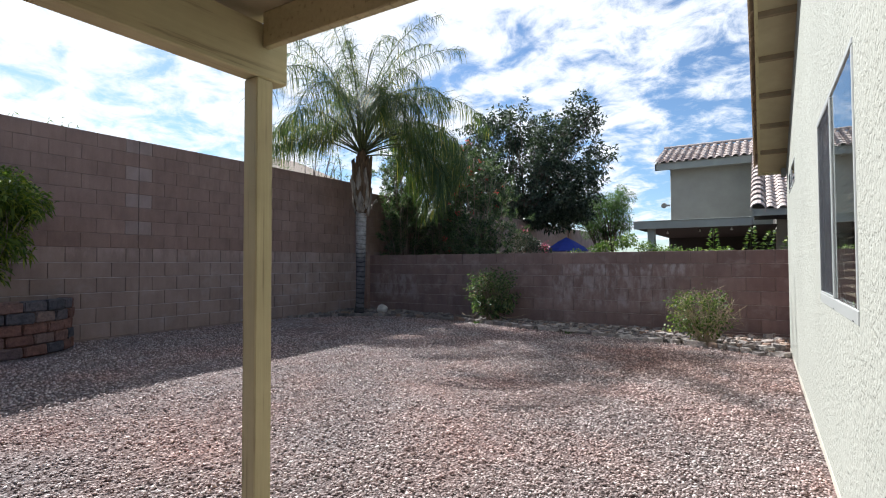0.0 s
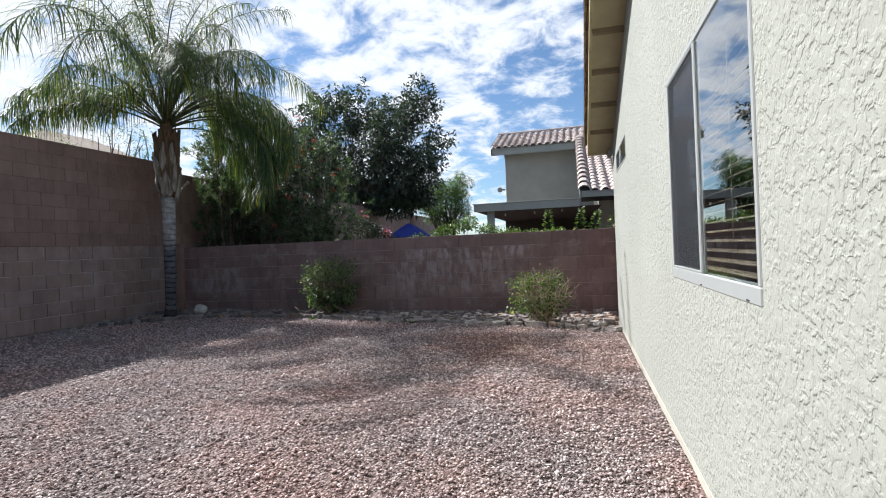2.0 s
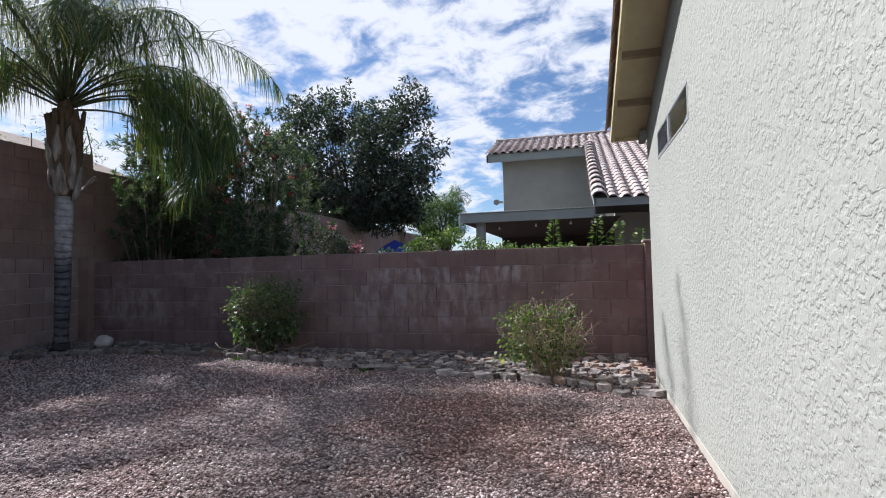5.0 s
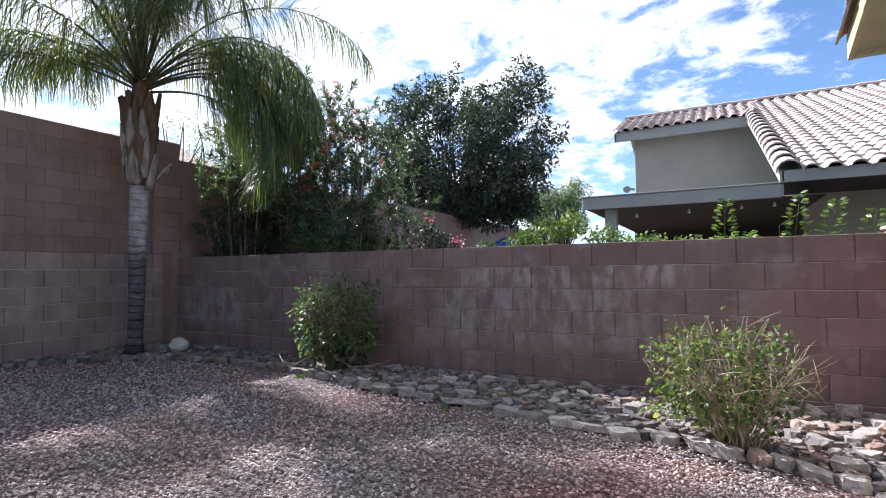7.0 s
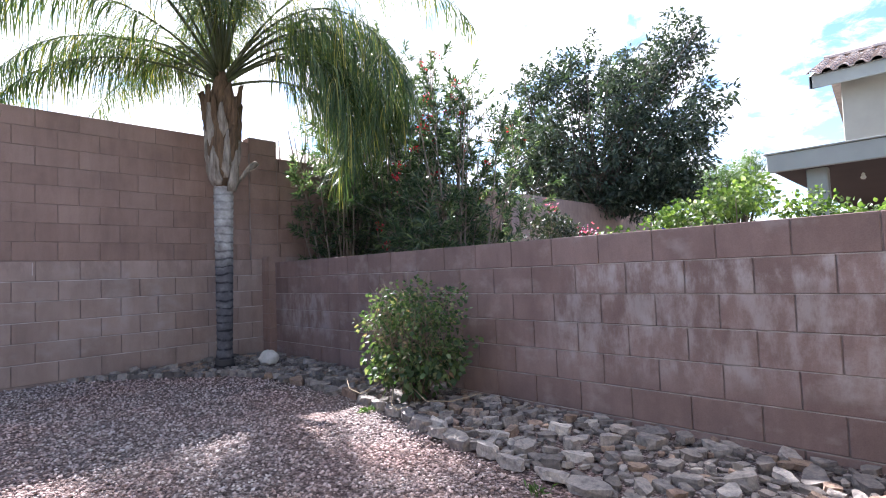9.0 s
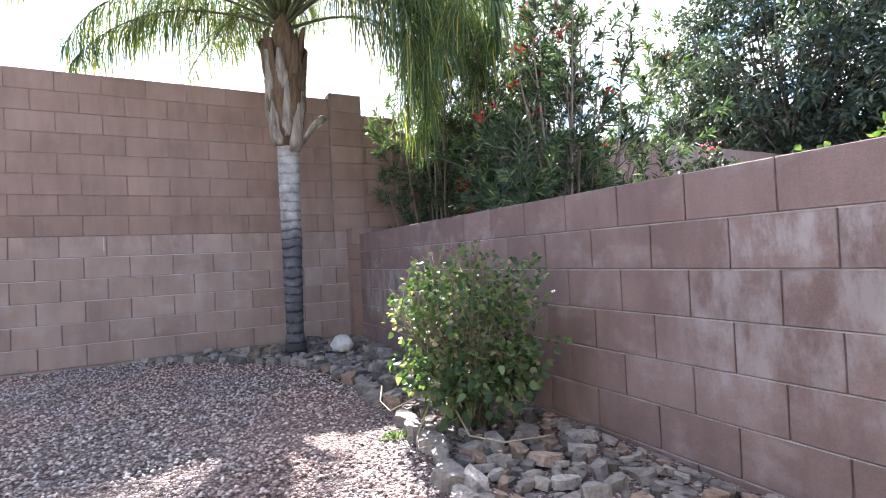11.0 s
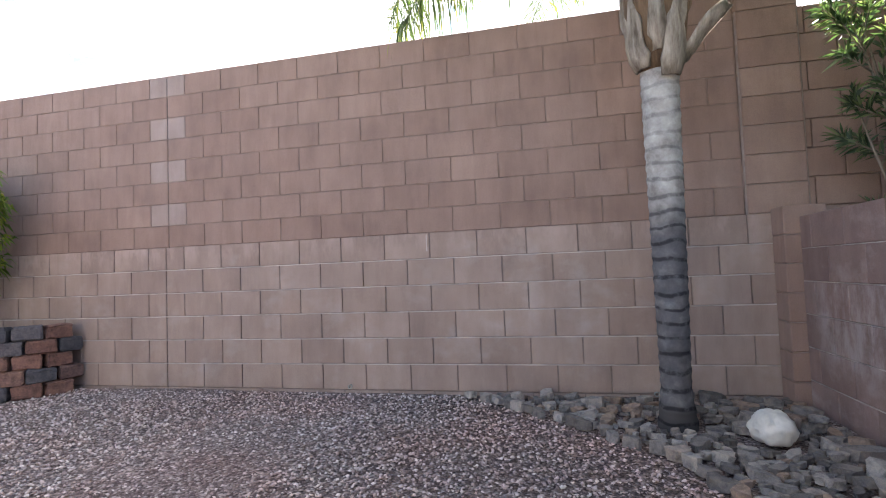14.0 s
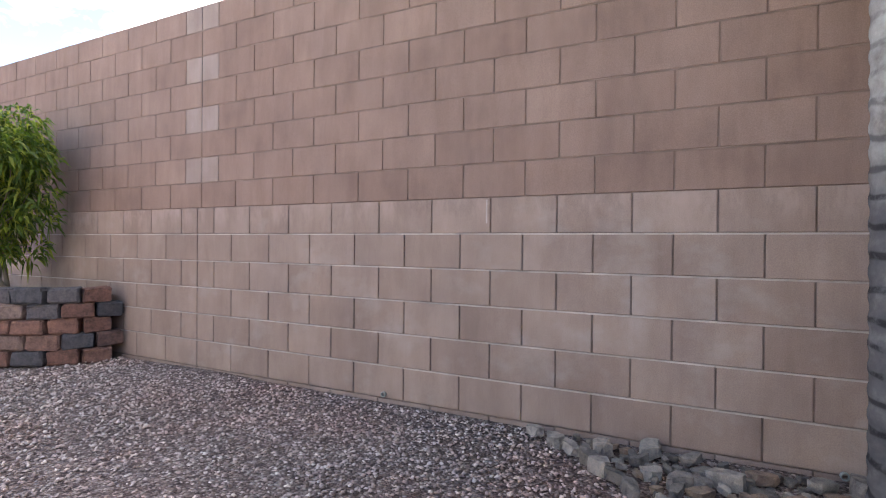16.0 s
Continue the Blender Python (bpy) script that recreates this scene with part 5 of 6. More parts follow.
def tile_material():
    m, t, p = principled("s_tile", 0.88, 0, 0.2)
    v = world_pos(t)
    rnd = t.nodes.new("ShaderNodeObjectInfo").outputs["Random"]
    isl = t.nodes.new("ShaderNodeNewGeometry").outputs["Random Per Island"]
    mix = t.nodes.new("ShaderNodeMath"); mix.operation = "PINGPONG"; mix.inputs[1].default_value = 1.0
    sm = t.nodes.new("ShaderNodeMath"); sm.operation = "ADD"
    t.links.new(rnd, sm.inputs[0]); t.links.new(isl, sm.inputs[1]); t.links.new(sm.outputs[0], mix.inputs[0])
    col = ramp(t, mix.outputs[0], [(0.0, (0.30, 0.235, 0.21)), (0.5, (0.41, 0.335, 0.305)), (1.0, (0.52, 0.45, 0.41))])
    f = noise_of(t, 14, 5, 0.65, v)
    col = mixc(t, 1.0, col, ramp(t, f, [(0.3, (0.75, 0.74, 0.73)), (0.7, (1.08, 1.08, 1.08))]), "MULTIPLY")
    t.links.new(col, p.inputs["Base Color"])
    bump(t, p, f, 0.3, 0.004)
    return m


M_S_TILE = tile_material()
NS, NY0, NZ0, NRY = 0.395, 11.62, 2.10, 18.5
TILE_ROWS = []


def s_tile(width=0.205, length=0.31):
    """One S-shaped roof tile: a hump and a pan, with a thick lower lip. Runs up along +y."""
    prof = []
    for k in range(7):
        th = math.pi * k / 6
        prof.append((-0.066 * math.cos(th) + 0.066, 0.050 * math.sin(th)))
    prof += [(0.168, -0.012), (width, 0.0)]
    V, F = [], []
    n = len(prof)
    for y, dz in ((0.0, 0.022), (length, 0.0)):
        for x, z in prof:
            V.append((x, y, z + dz))
    for x, z in prof:
        V.append((x, 0.004, z + 0.004))
    for k in range(n - 1):
        F.append((k, k + 1, n + k + 1, n + k))
        F.append((2 * n + k, 2 * n + k + 1, k + 1, k))
    return V, F


def build_neighbour():
    e = new("neighbour_house", None)
    tagged(e, "two-storey grey stucco house with pale concrete tile roof", "house")

    def rz(y):
        return NZ0 + NS * (y - NY0)

    ang = math.atan(NS)

    def plane(name, x0, x1, y0, y1, d0, d1, mat):
        V = [(x, y, rz(y) + d) for y in (y0, y1) for x in (x0, x1) for d in (d0, d1)]
        return part(name, mesh_of(name, V, [(0, 2, 3, 1), (4, 5, 7, 6), (0, 1, 5, 4), (2, 6, 7, 3), (1, 3, 7, 5), (0, 4, 6, 2)], mat), e)

    plane("roof", 0.0, 7.0, NY0, NRY, -0.05, -0.015, M_N_TRIM)
    plane("roof", -2.50, 0.001, 16.62, NRY, -0.05, -0.015, M_N_TRIM)
    V = [(-2.55, NRY, rz(NRY) - 0.03), (7, NRY, rz(NRY) - 0.03), (7, NRY + 7, 2.0), (-2.55, NRY + 7, 2.0)]
    part("roof", mesh_of("roof", V, [(0, 1, 2, 3)], M_S_TILE), e)
    box("fascia", (0.0, NY0 - 0.03, 1.97), (7.0, NY0 + 0.0, 2.10), M_N_TRIM, e)
    box("fascia", (-2.53, 16.58, 3.83), (0.02, 16.62, 4.03), M_N_TRIM, e)
    V = [(-2.54, 16.58, 3.83), (-2.54, NRY, rz(NRY) - 0.25), (-2.54, NRY, rz(NRY) - 0.02), (-2.54, 16.58, 4.03), (-2.50, 16.58, 3.83), (-2.50, NRY, rz(NRY) - 0.25), (-2.50, NRY, rz(NRY) - 0.02), (-2.50, 16.58, 4.03)]
    part("barge_board", mesh_of("barge_board", V, [(0, 3, 2, 1), (4, 5, 6, 7), (0, 1, 5, 4), (3, 7, 6, 2), (0, 4, 7, 3), (1, 2, 6, 5)], M_N_TRIM), e)
    V = [(-0.02, NY0 - 0.03, 1.97), (-0.02, NRY - 1.8, rz(NRY - 1.8) - 0.16), (-0.02, NRY - 1.8, rz(NRY - 1.8)), (-0.02, NY0 - 0.03, 2.10), (0.02, NY0 - 0.03, 1.97), (0.02, NRY - 1.8, rz(NRY - 1.8) - 0.16), (0.02, NRY - 1.8, rz(NRY - 1.8)), (0.02, NY0 - 0.03, 2.10)]
    part("barge_board", mesh_of("barge_board", V, [(0, 3, 2, 1), (4, 5, 6, 7), (0, 1, 5, 4), (3, 7, 6, 2), (0, 4, 7, 3), (1, 2, 6, 5)], M_N_TRIM), e)
    # walls
    box("wall", (-2.18, 17.0, -0.1), (0.6, 17.2, 4.0), M_N_WALL, e, 0.01)
    V = [(-2.18, 17.2, -0.1), (-2.18, 24, -0.1), (-2.18, 24, 3.0), (-2.18, NRY, rz(NRY) - 0.06), (-2.18, 17.2, rz(17.2) - 0.06)]
    part("wall", mesh_of("wall", V, [(0, 4, 3, 2, 1)], M_N_WALL), e)
    box("wall", (0.38, 13.0, -0.1), (7.0, 13.2, 2.6), M_N_WALL, e, 0.01)
    # recess walls with their shade painted in
    box("wall", (0.38, 13.2, -0.1), (0.5, 15.9, 2.6), M_N_SHADE, e, 0.01)
    box("patio_wall", (-2.1, 16.0, -0.1), (0.38, 16.15, 1.82), M_N_SHADE, e, 0.01)
    # flat patio cover
    box("patio_roof", (-2.10, 11.44, 1.80), (-0.001, 16.9, 1.93), M_N_TRIM, e, 0.01)
    # thin near-black sheet added below the cover as its shade
    box("patio_ceiling", (-2.09, 11.45, 1.79), (0.37, 15.99, 1.799), M_N_CEIL_SHADE, e, 0.0)
    box("fascia", (-2.13, 11.40, 1.785), (-0.03, 11.438, 1.935), M_N_TRIM, e, 0.006)
    box("drip_edge", (-2.15, 11.385, 1.936), (-0.03, 11.46, 1.95), M_N_TRIM, e, 0.003)
    box("patio_post", (-1.88, 11.52, -0.1), (-1.74, 11.66, 1.80), M_N_TRIM, e, 0.008)
    box("soffit", (0.0, NY0 + 0.001, 1.99), (7.0, 13.0, 2.02), M_N_SHADE, e, 0.002)
    # ridge caps
    for k in range(22):
        x = -2.55 + 0.36 * k
        V, F = [], []
        for xx, r in ((x, 0.085), (x + 0.40, 0.072)):
            for j in range(6):
                th = math.pi * j / 5
                V.append((xx, NRY + r * math.cos(th), rz(NRY) + 0.02 + r * math.sin(th)))
        V += [(x + 0.0, NRY, rz(NRY))]
        for j in range(5):
            F += [(j, j + 1, 7 + j, 6 + j), (12, j + 1, j)]
        part("ridge_tile", mesh_of("ridge_tile", V, F, M_S_TILE), e)
    # barrel tiles up the rake
    y = NY0 - 0.08
    k = 0
    while y < 16.7:
        V, F = [], []
        for yy, r, dz in ((y, 0.135, 0.03), (y + 0.42, 0.115, 0.0)):
            for j in range(8):
                th = math.pi * 1.15 * j / 7 - 0.1
                for q in (0, 0.018):
                    V.append((0.07 - (r - q) * math.cos(th), yy, rz(yy) + dz + (r - q) * math.sin(th) - 0.02))
        for j in range(7):
            a = 2 * j
            F += [(a, a + 2, a + 18, a + 16), (a, a + 1, a + 3, a + 2)]
        part("rake_tile", mesh_of("rake_tile", V, F, M_S_TILE), e)
        y += 0.355
    # field tiles
    vs, fs = s_tile()
    rot = Matrix.Rotation(ang, 4, "X")
    rows = 60
    far = []
    for r in range(rows):
        y = NY0 - 0.06 + r * 0.235
        if y > NRY - 0.3:
            break
        for c in range(36):
            x = 0.20 + c * 0.205
            m = Matrix.Translation((x, y, rz(y))) @ rot
            if x < 3.1 and len(TILE_ROWS) < 300:
                TILE_ROWS.append((e, m))
            else:
                far.append(([m @ Vector(v) for v in vs], fs))
        if y > 16.35:
            for c in range(14):
                m = Matrix.Translation((-2.56 + c * 0.205, y, rz(y))) @ rot
                far.append(([m @ Vector(v) for v in vs], fs))
    V, F = joined(far)
    tagged(part("field_tile_run", mesh_of("field_tile_run", V, F, M_S_TILE), e), kind="stuff")
    # string of bulbs under the patio cover
    bulb_m = simple("frosted_bulb", (0.85, 0.84, 0.80), 0.3, 0, 0.02, 5, 0)
    for x, z in ((-1.55, 1.72), (-0.94, 1.74), (-0.38, 1.755), (-0.05, 1.76)):
        bm = bmesh.new()
        bmesh.ops.create_uvsphere(bm, u_segments=10, v_segments=7, radius=0.022)
        for v in bm.verts:
            if v.co.z > 0:
                v.co.x *= 0.7; v.co.y *= 0.7; v.co.z *= 1.7
        me = bpy.data.meshes.new("bulb")
        bm.to_mesh(me); bm.free()
        me.materials.append(bulb_m)
        part("bulb", me, e, Matrix.Translation((x, 11.9, z)))
    # small floodlight at the wall corner
    pcs = [tube([(-2.2, 16.98, 2.82), (-2.34, 16.9, 2.82)], [0.03, 0.03], 8), tube([(-2.34, 16.93, 2.86), (-2.34, 16.8, 2.80)], [0.05, 0.08], 10)]
    V, F = joined(pcs)
    part("flood_lamp", mesh_of("flood_lamp", V, F, M_WHITE_FRAME), e)


build_neighbour()


def build_far_house():
    e = new("far_house", None)
    tagged(e, "distant house with a low brown tiled roof beyond the tall wall", "house")
    V = [(-19, 11.0, 3.9), (-13.6, 11.0, 3.9), (-13.6, 17.5, 3.9), (-19, 17.5, 3.9), (-16.3, 13.5, 5.35), (-16.3, 15.2, 5.35)]
    part("roof", mesh_of("roof", V, [(0, 1, 4), (1, 2, 5, 4), (2, 3, 5), (3, 0, 4, 5), (3, 2, 1, 0)], M_TILE_OWN), e)
    box("wall", (-18.6, 11.4, -0.1), (-14.0, 17.1, 3.9), M_N_WALL, e)


build_far_house()

# ---- planter and its shrub ----
M_PAVER = pebble_material("tumbled_block", [(0.0, (0.065, 0.065, 0.075)), (0.32, (0.115, 0.105, 0.115)), (0.45, (0.165, 0.088, 0.072)), (0.75, (0.21, 0.112, 0.090)), (1.0, (0.21, 0.155, 0.138))], False)
M_SOIL = simple("planter_soil", (0.16, 0.12, 0.09), 0.95, 0, 0.3, 20, 0.6)


def build_planter():
    e = new("raised_planter", None)
    e.location = (-8.19, 2.56, 0)
    tagged(e, "curved raised planter of stacked tumbled red and charcoal blocks", "planter")
    RX, R, H = 0.74, 1.05, 0.134
    shapes = []
    for k in range(5):
        vs, fs = bevel_box((0.16, 0.30, H - 0.006), 0.020, 2)
        vs = [v + Vector(tuple(RNG.normal(size=3) * 0.006)) for v in vs]
        shapes.append(mesh_of("paver_block", vs, fs, M_PAVER))
    for row in range(5):
        n = 11
        for k in range(n):
            th = math.pi * (k + (0.5 if row % 2 else 0.08)) / n - math.pi / 2
            if abs(th) > math.pi / 2 - 0.03:
                continue
            ln = math.hypot(RX * math.sin(th), R * math.cos(th)) / R
            m = Matrix.Translation((RX * math.cos(th), R * math.sin(th), -0.02 + H * (row + 0.5))) @ Matrix.Rotation(math.atan2(math.sin(th) * RX, math.cos(th) * R), 4, "Z") @ Matrix.Translation((random.uniform(-0.012, 0.012), 0, 0)) @ Matrix.Rotation(random.uniform(-0.05, 0.05), 4, "Z")
            part("paver_block", shapes[random.randrange(5)], e, m @ Matrix.Diagonal((1, random.uniform(0.93, 1.02) * ln, 1, 1)))
    V, F = [(0, 0, 0.57)], []
    for k in range(25):
        th = math.pi * k / 24 - math.pi / 2
        V.append(((RX - 0.07) * math.cos(th), (R - 0.07) * math.sin(th), 0.56 + random.uniform(-0.02, 0.02)))
    for k in range(24):
        F.append((0, k + 1, k + 2))
    part("soil", mesh_of("soil", V, F, M_SOIL), e)


build_planter()
sh = crown_clumps((-7.66, 2.62, 1.80), (0.40, 0.40, 0.38), 40, 0.15, 0.28) + crown_clumps((-7.68, 2.55, 1.32), (0.32, 0.38, 0.24), 20, 0.15, 0.24) + crown_clumps((-7.72, 2.45, 0.98), (0.26, 0.34, 0.14), 9, 0.10, 0.17)
build_tree("planter_shrub", "rounded bright yellow-green shrub growing in the raised planter", (-7.74, 2.58, 0.54), 0.4, sh, M_LEAF_SHRUB, M_STEM, 0.022, 0.11, 0.028, 3000, 4, droop=0.55, fan=0.25, twig=0.3)


# ---- border rocks ----
EDGE = [(0.40, 8.10), (0.17, 8.04), (-0.02, 8.08), (-0.32, 8.25), (-0.57, 8.40), (-0.90, 8.45), (-1.60, 8.53), (-2.30, 8.65), (-3.05, 8.72), (-3.80, 8.86), (-4.60, 9.03), (-5.40, 9.07), (-6.30, 9.08), (-6.90, 8.85), (-7.33, 8.43), (-7.75, 7.97), (-8.14, 7.52)]


def edge_y(x):
    for (x0, y0), (x1, y1) in zip(EDGE, EDGE[1:]):
        if x1 <= x <= x0:
            return y0 + (y1 - y0) * (x - x0) / (x1 - x0)
    return 99


def rock_mesh(seed, flat=0.55):
    """A broken slab: cleaved flat faces, chipped corners and a rough skin."""
    rnd = random.Random(seed)
    bm = bmesh.new()
    for k in range(11):
        th = 6.283 * k / 11 + rnd.uniform(-0.3, 0.3)
        r = rnd.uniform(0.36, 0.56)
        for sz in (-1, 1):
            q = r * rnd.uniform(0.72, 1.0)
            bm.verts.new((q * math.cos(th) * 1.12, q * math.sin(th) * 0.82, (sz * 0.40 + rnd.uniform(-0.09, 0.09)) * flat))
    res = bmesh.ops.convex_hull(bm, input=list(bm.verts))
    bmesh.ops.delete(bm, geom=[g for g in res["geom_interior"] if isinstance(g, bmesh.types.BMVert)], context="VERTS")
    bmesh.ops.dissolve_limit(bm, angle_limit=radians(16), verts=list(bm.verts), edges=list(bm.edges))
    bmesh.ops.triangulate(bm, faces=list(bm.faces))
    bmesh.ops.subdivide_edges(bm, edges=[g for g in bm.edges if g.calc_length() > 0.30], cuts=1)
    for v in bm.verts:
        v.co += Vector(tuple(rnd.uniform(-0.034, 0.034) for k in range(3)))
    bmesh.ops.triangulate(bm, faces=list(bm.faces))
    me = bpy.data.meshes.new("border_rock")
    bm.to_mesh(me)
    bm.free()
    me.materials.append(M_ROCK)
    return me


def build_rocks():
    random.seed(21)
    shapes = [rock_mesh(40 + k, random.uniform(0.35, 0.65)) for k in range(16)]
    placed = []
    loose = []

    def fits(x, y, r):
        return all((x - a) ** 2 + (y - b) ** 2 > (0.40 * (r + c)) ** 2 for a, b, c in placed)

    def put(x, y, sx, sy, sz, turn, tilt, lift=0.0):
        me = shapes[random.randrange(len(shapes))]
        m = Matrix.Translation((x, y, ground_z(x, y) + lift + 0.12 * sz + random.uniform(-0.008, 0.012))) @ Euler((random.uniform(-tilt, tilt), random.uniform(-tilt, tilt), turn)).to_matrix().to_4x4() @ Matrix.Diagonal((sx, sy, sz, 1))
        if x > -4.6 and max(sx, sy) > 0.15:
            ob = new("border_rock", me)
            ob.matrix_world = m
            tagged(ob, "grey angular landscape rock in the border by the wall", "rock", "border rocks")
        else:
            loose.append(([m @ v.co for v in me.vertices], [list(f.vertices) for f in me.polygons]))

    # a kerb of long flat stones laid end to end along the edge
    for (x0, y0), (x1, y1) in zip(EDGE, EDGE[1:]):
        span = math.hypot(x1 - x0, y1 - y0)
        turn = math.atan2(y1 - y0, x1 - x0)
        n = max(1, round(span / (0.16 if x0 > -0.4 else 0.23 if x0 > -6.2 else 0.13)))
        for k in range(n):
            u = (k + 0.5 + random.uniform(-0.12, 0.12)) / n
            x, y = x0 + (x1 - x0) * u, y0 + (y1 - y0) * u + random.uniform(0.04, 0.13)
            ln = span / n * random.uniform(0.82, 1.08)
            put(x, y, ln * random.uniform(0.95, 1.25), random.uniform(0.13, 0.22) if x > -6.2 else random.uniform(0.09, 0.15), random.uniform(0.12, 0.20) if x > -6.2 else 0.13, turn + random.uniform(-0.4, 0.4), 0.14)
            placed.append((x, y, 0.17))
    tries = 0
    while len(placed) < 2100 and tries < 60000:
        tries += 1
        x, y = random.uniform(-8.1, 0.45), random.uniform(7.4, 9.9)
        if y < edge_y(x) + 0.12 or (x > 0.3 and y < 8.8):
            continue
        if x > -3.4:
            s = random.choice((0.06, 0.08, 0.11, 0.14, 0.17)) * random.uniform(0.85, 1.2)
            thick = random.uniform(0.6, 1.0)
        else:
            s = random.choice((0.06, 0.08, 0.10, 0.12, 0.15)) * random.uniform(0.85, 1.2)
            thick = random.uniform(0.75, 1.15)
        if math.hypot(x + 7.5, y - 9.05) < 0.16 + s * 0.4 or math.hypot(x + 7.2, y - 9.47) < 0.15 + s * 0.3:
            continue
        if fits(x, y, s):
            put(x, y, s * random.uniform(1.0, 1.3), s * random.uniform(0.8, 1.1), s * thick, random.uniform(0, 6.28), 0.2)
            placed.append((x, y, s))
    V, F = joined(loose)
    tagged(new("rock_fill", mesh_of("rock_fill", V, F, M_ROCK_FILL)), "smaller grey rocks filling the border by the wall", "rocks", kind="stuff")


build_rocks()


def build_boulder():
    bm = bmesh.new()
    bmesh.ops.create_icosphere(bm, subdivisions=4, radius=1.0)
    for v in bm.verts:
        d = v.co.normalized()
        k = 1 + 0.20 * noise.noise(d * 1.6 + Vector((3, 1, 7))) + 0.13 * noise.noise(d * 2.9 + Vector((1, 4, 2))) + 0.05 * noise.noise(d * 5) + 0.02 * noise.noise(d * 14)
        v.co = Vector((d.x * 0.120 * k, d.y * 0.114 * k, max(d.z, -0.7) * 0.102 * k))
    me = bpy.data.meshes.new("white_boulder")
    bm.to_mesh(me)
    bm.free()
    me.materials.append(M_ROCK_WHITE)
    me.shade_smooth()
    ob = new("white_boulder", me)
    ob.location = (-7.2, 9.47, 0.072)
    tagged(ob, "rounded whitish boulder at the foot of the palm", "boulder")


build_boulder()


def build_drain_pipes():
    for y, z in ((6.53, 0.045), (9.03, 0.02)):
        V, F = [], []
        n = 14
        for x, r in ((0.0, 0.019), (0.02, 0.019), (0.02, 0.013), (0.0, 0.013)):
            for k in range(n):
                th = 2 * math.pi * k / n
                V.append((x, r * math.cos(th), r * math.sin(th)))
        for j in range(4):
            for k in range(n):
                F.append((j * n + k, j * n + (k + 1) % n, ((j + 1) % 4) * n + (k + 1) % n, ((j + 1) % 4) * n + k))
        ob = new("pipe_stub", mesh_of("pipe_stub", V, F, M_WHITE_FRAME, True))
        ob.location = (LX + 0.001, y, z)
        tagged(ob, "short pale plastic pipe end in the block wall", "pipe")


build_drain_pipes()


def build_small_growth():
    """A weed in the gravel and dead shoots lying at the foot of the bush."""
    for x, y, n in ((-4.50, 8.98, 46), (-2.62, 8.60, 26)):
        e = new("weed", None)
        e.location = (x, y, ground_z(x, y) - 0.01)
        tagged(e, "small green weed sprouting beside the border stones", "weed")
        P = RNG.normal(size=(n, 3)) * np.array([0.025, 0.025, 0.0])
        D = P * 8 + RNG.normal(size=(n, 3)) * 0.25 + np.array([0, 0, 0.7])
        tagged(part("blades", leaf_mesh("blades", P, D, 0.075, 0.012, M_LEAF_LIGHT, 0.15, 0.3), e), kind="stuff")
    for pts in (((-4.22, 9.20, 0.14), (-4.02, 9.16, 0.07), (-3.80, 9.22, 0.09), (-3.62, 9.34, 0.15)), ((-4.34, 9.10, 0.16), (-4.20, 8.96, 0.06), (-4.06, 8.90, 0.05), (-3.94, 8.92, 0.10)), ((-4.50, 9.08, 0.16), (-4.62, 8.98, 0.08), (-4.78, 8.98, 0.10), (-4.9, 9.04, 0.16))):
        V, F = tube([Vector(p) for p in pts], [0.005, 0.0045, 0.0035, 0.002], 6)
        ob = new("dead_shoot", mesh_of("dead_shoot", V, F, M_STEM_DRY, True))
        tagged(ob, "pale dead shoot bent down over the border rocks", "twig", "dead shoots")


build_small_growth()


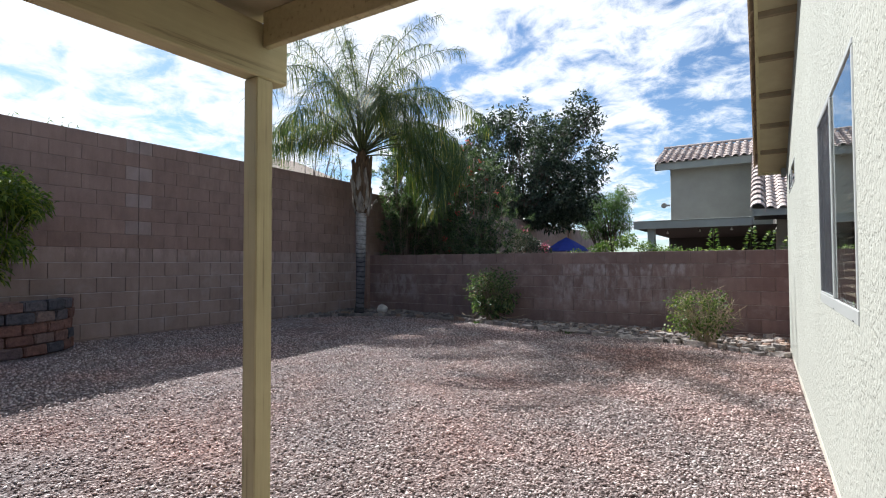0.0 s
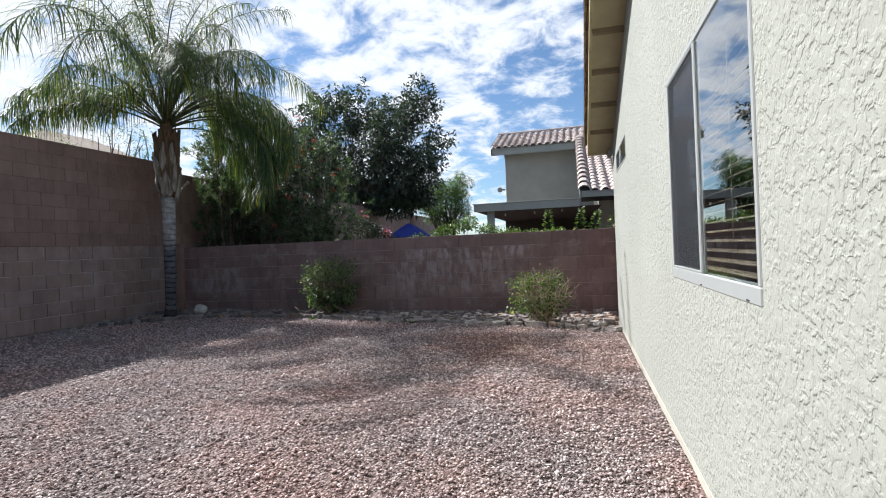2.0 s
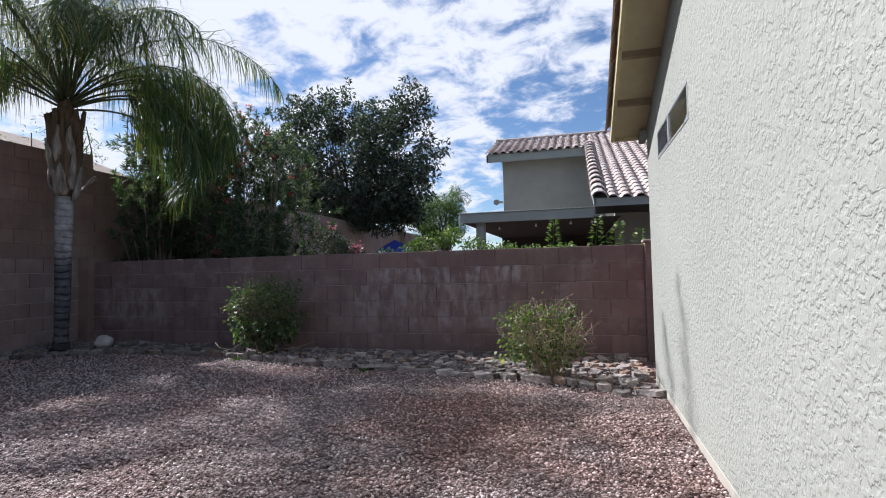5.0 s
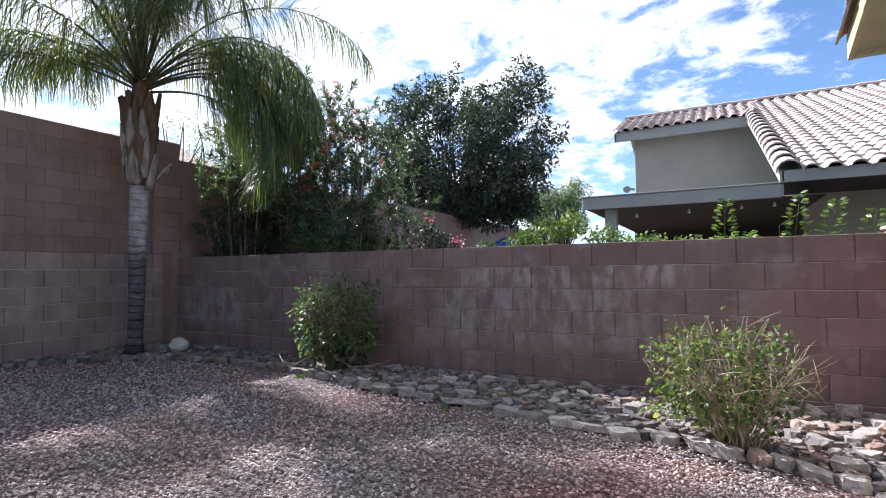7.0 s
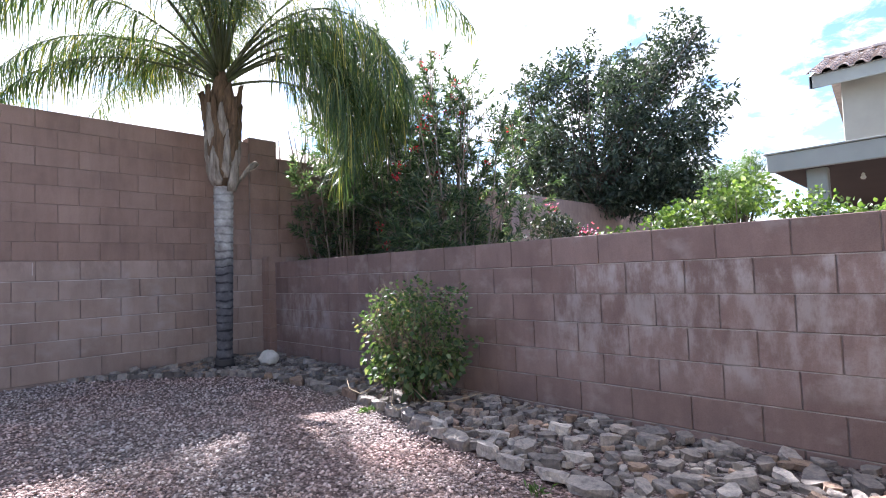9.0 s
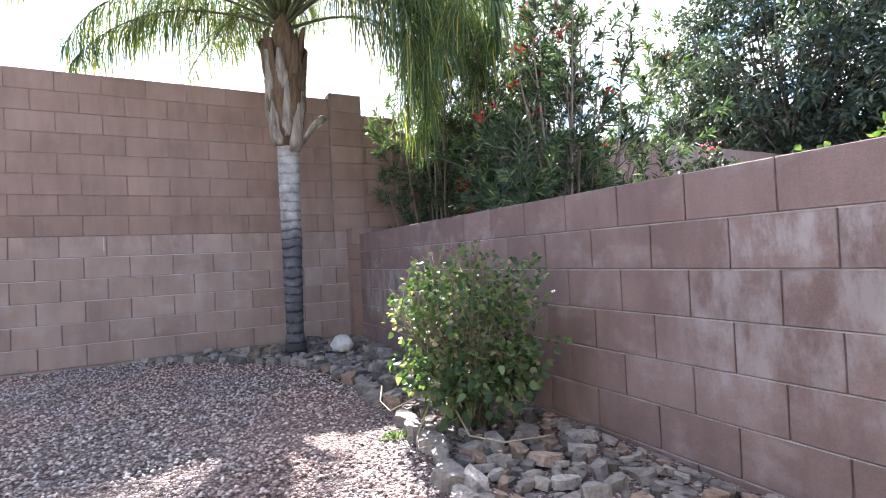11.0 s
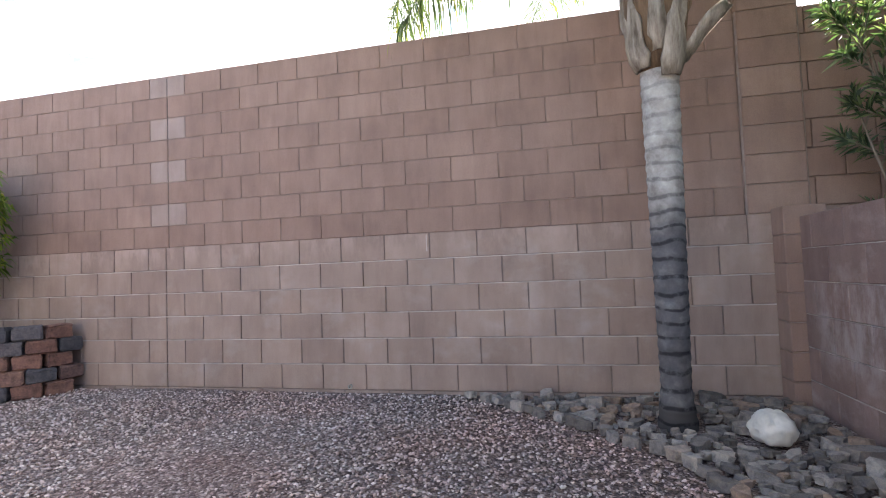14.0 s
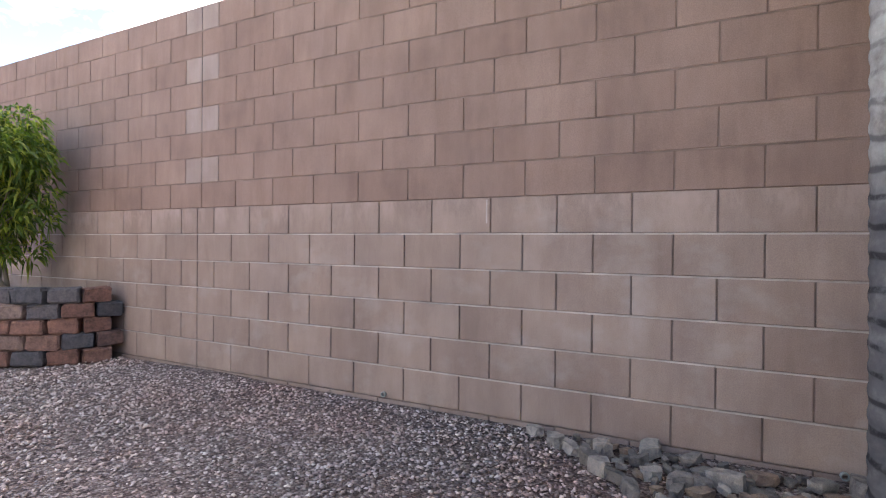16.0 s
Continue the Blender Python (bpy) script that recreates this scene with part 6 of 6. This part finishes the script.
# ---- loose gravel ----
def build_gravel():
    rng = np.random.default_rng(5)
    N = 70000
    x = rng.uniform(-8.15, 0.40, N * 2)
    y = rng.uniform(1.2, 9.2, N * 2)
    behind = rng.random(N * 2) < 0.11
    y[behind] = np.maximum(1.2 - rng.exponential(1.1, behind.sum()), -5.8)
    xe = np.array([p[0] for p in EDGE[::-1]])
    ye = np.array([p[1] for p in EDGE[::-1]])
    lim = np.interp(x, xe, ye)
    keep = y < lim + 0.02
    keep &= ~((np.hypot(x + 8.19, y - 2.56) < 1.10))
    x, y = x[keep][:N], y[keep][:N]
    n = len(x)
    z = -0.10 * np.clip((x + 8.2) / 8.6, 0, 1)
    big = rng.uniform(0.0066, 0.0145, n)
    oct_v = np.array([[1, 0, 0], [-1, 0, 0], [0, 1, 0], [0, -1, 0], [0, 0, 1], [0, 0, -1]], float)
    oct_f = np.array([[0, 2, 4], [2, 1, 4], [1, 3, 4], [3, 0, 4], [2, 0, 5], [1, 2, 5], [3, 1, 5], [0, 3, 5]])
    V = oct_v[None] * rng.uniform(0.65, 1.3, (n, 6, 1))
    V[:, :, 2] *= 0.62
    V[:, :, 0] *= rng.uniform(0.9, 1.35, n)[:, None]
    V += rng.normal(0, 0.13, V.shape)
    a, t = rng.uniform(0, 6.283, n), rng.normal(0, 0.45, n)
    ca, sa, ct, st = np.cos(a), np.sin(a), np.cos(t), np.sin(t)
    R = np.zeros((n, 3, 3))
    R[:, 0, 0], R[:, 0, 1], R[:, 0, 2] = ca, -sa * ct, sa * st
    R[:, 1, 0], R[:, 1, 1], R[:, 1, 2] = sa, ca * ct, -ca * st
    R[:, 2, 1], R[:, 2, 2] = st, ct
    V = np.einsum("nij,nkj->nki", R, V) * big[:, None, None]
    V += np.stack([x, y, z + rng.uniform(-0.008, 0.006, n)], 1)[:, None, :]
    F = (oct_f[None] + (np.arange(n) * 6)[:, None, None]).reshape(-1, 3)
    ob = new("loose_gravel", tri_mesh("loose_gravel", V.reshape(-1, 3), F, M_PEBBLE))
    tagged(ob, "loose pinkish grey crushed gravel over the yard", "gravel", kind="stuff")


build_gravel()

# ---- single blocks and tiles ----
tile_me = mesh_of("roof_tile", *s_tile(), M_S_TILE)
for e, m in TILE_ROWS:
    part("roof_tile", tile_me, e, m)
for parent, ln, h, mat, m in BLOCK_ROWS:
    part("block", block_mesh(ln, h, mat), parent, m)
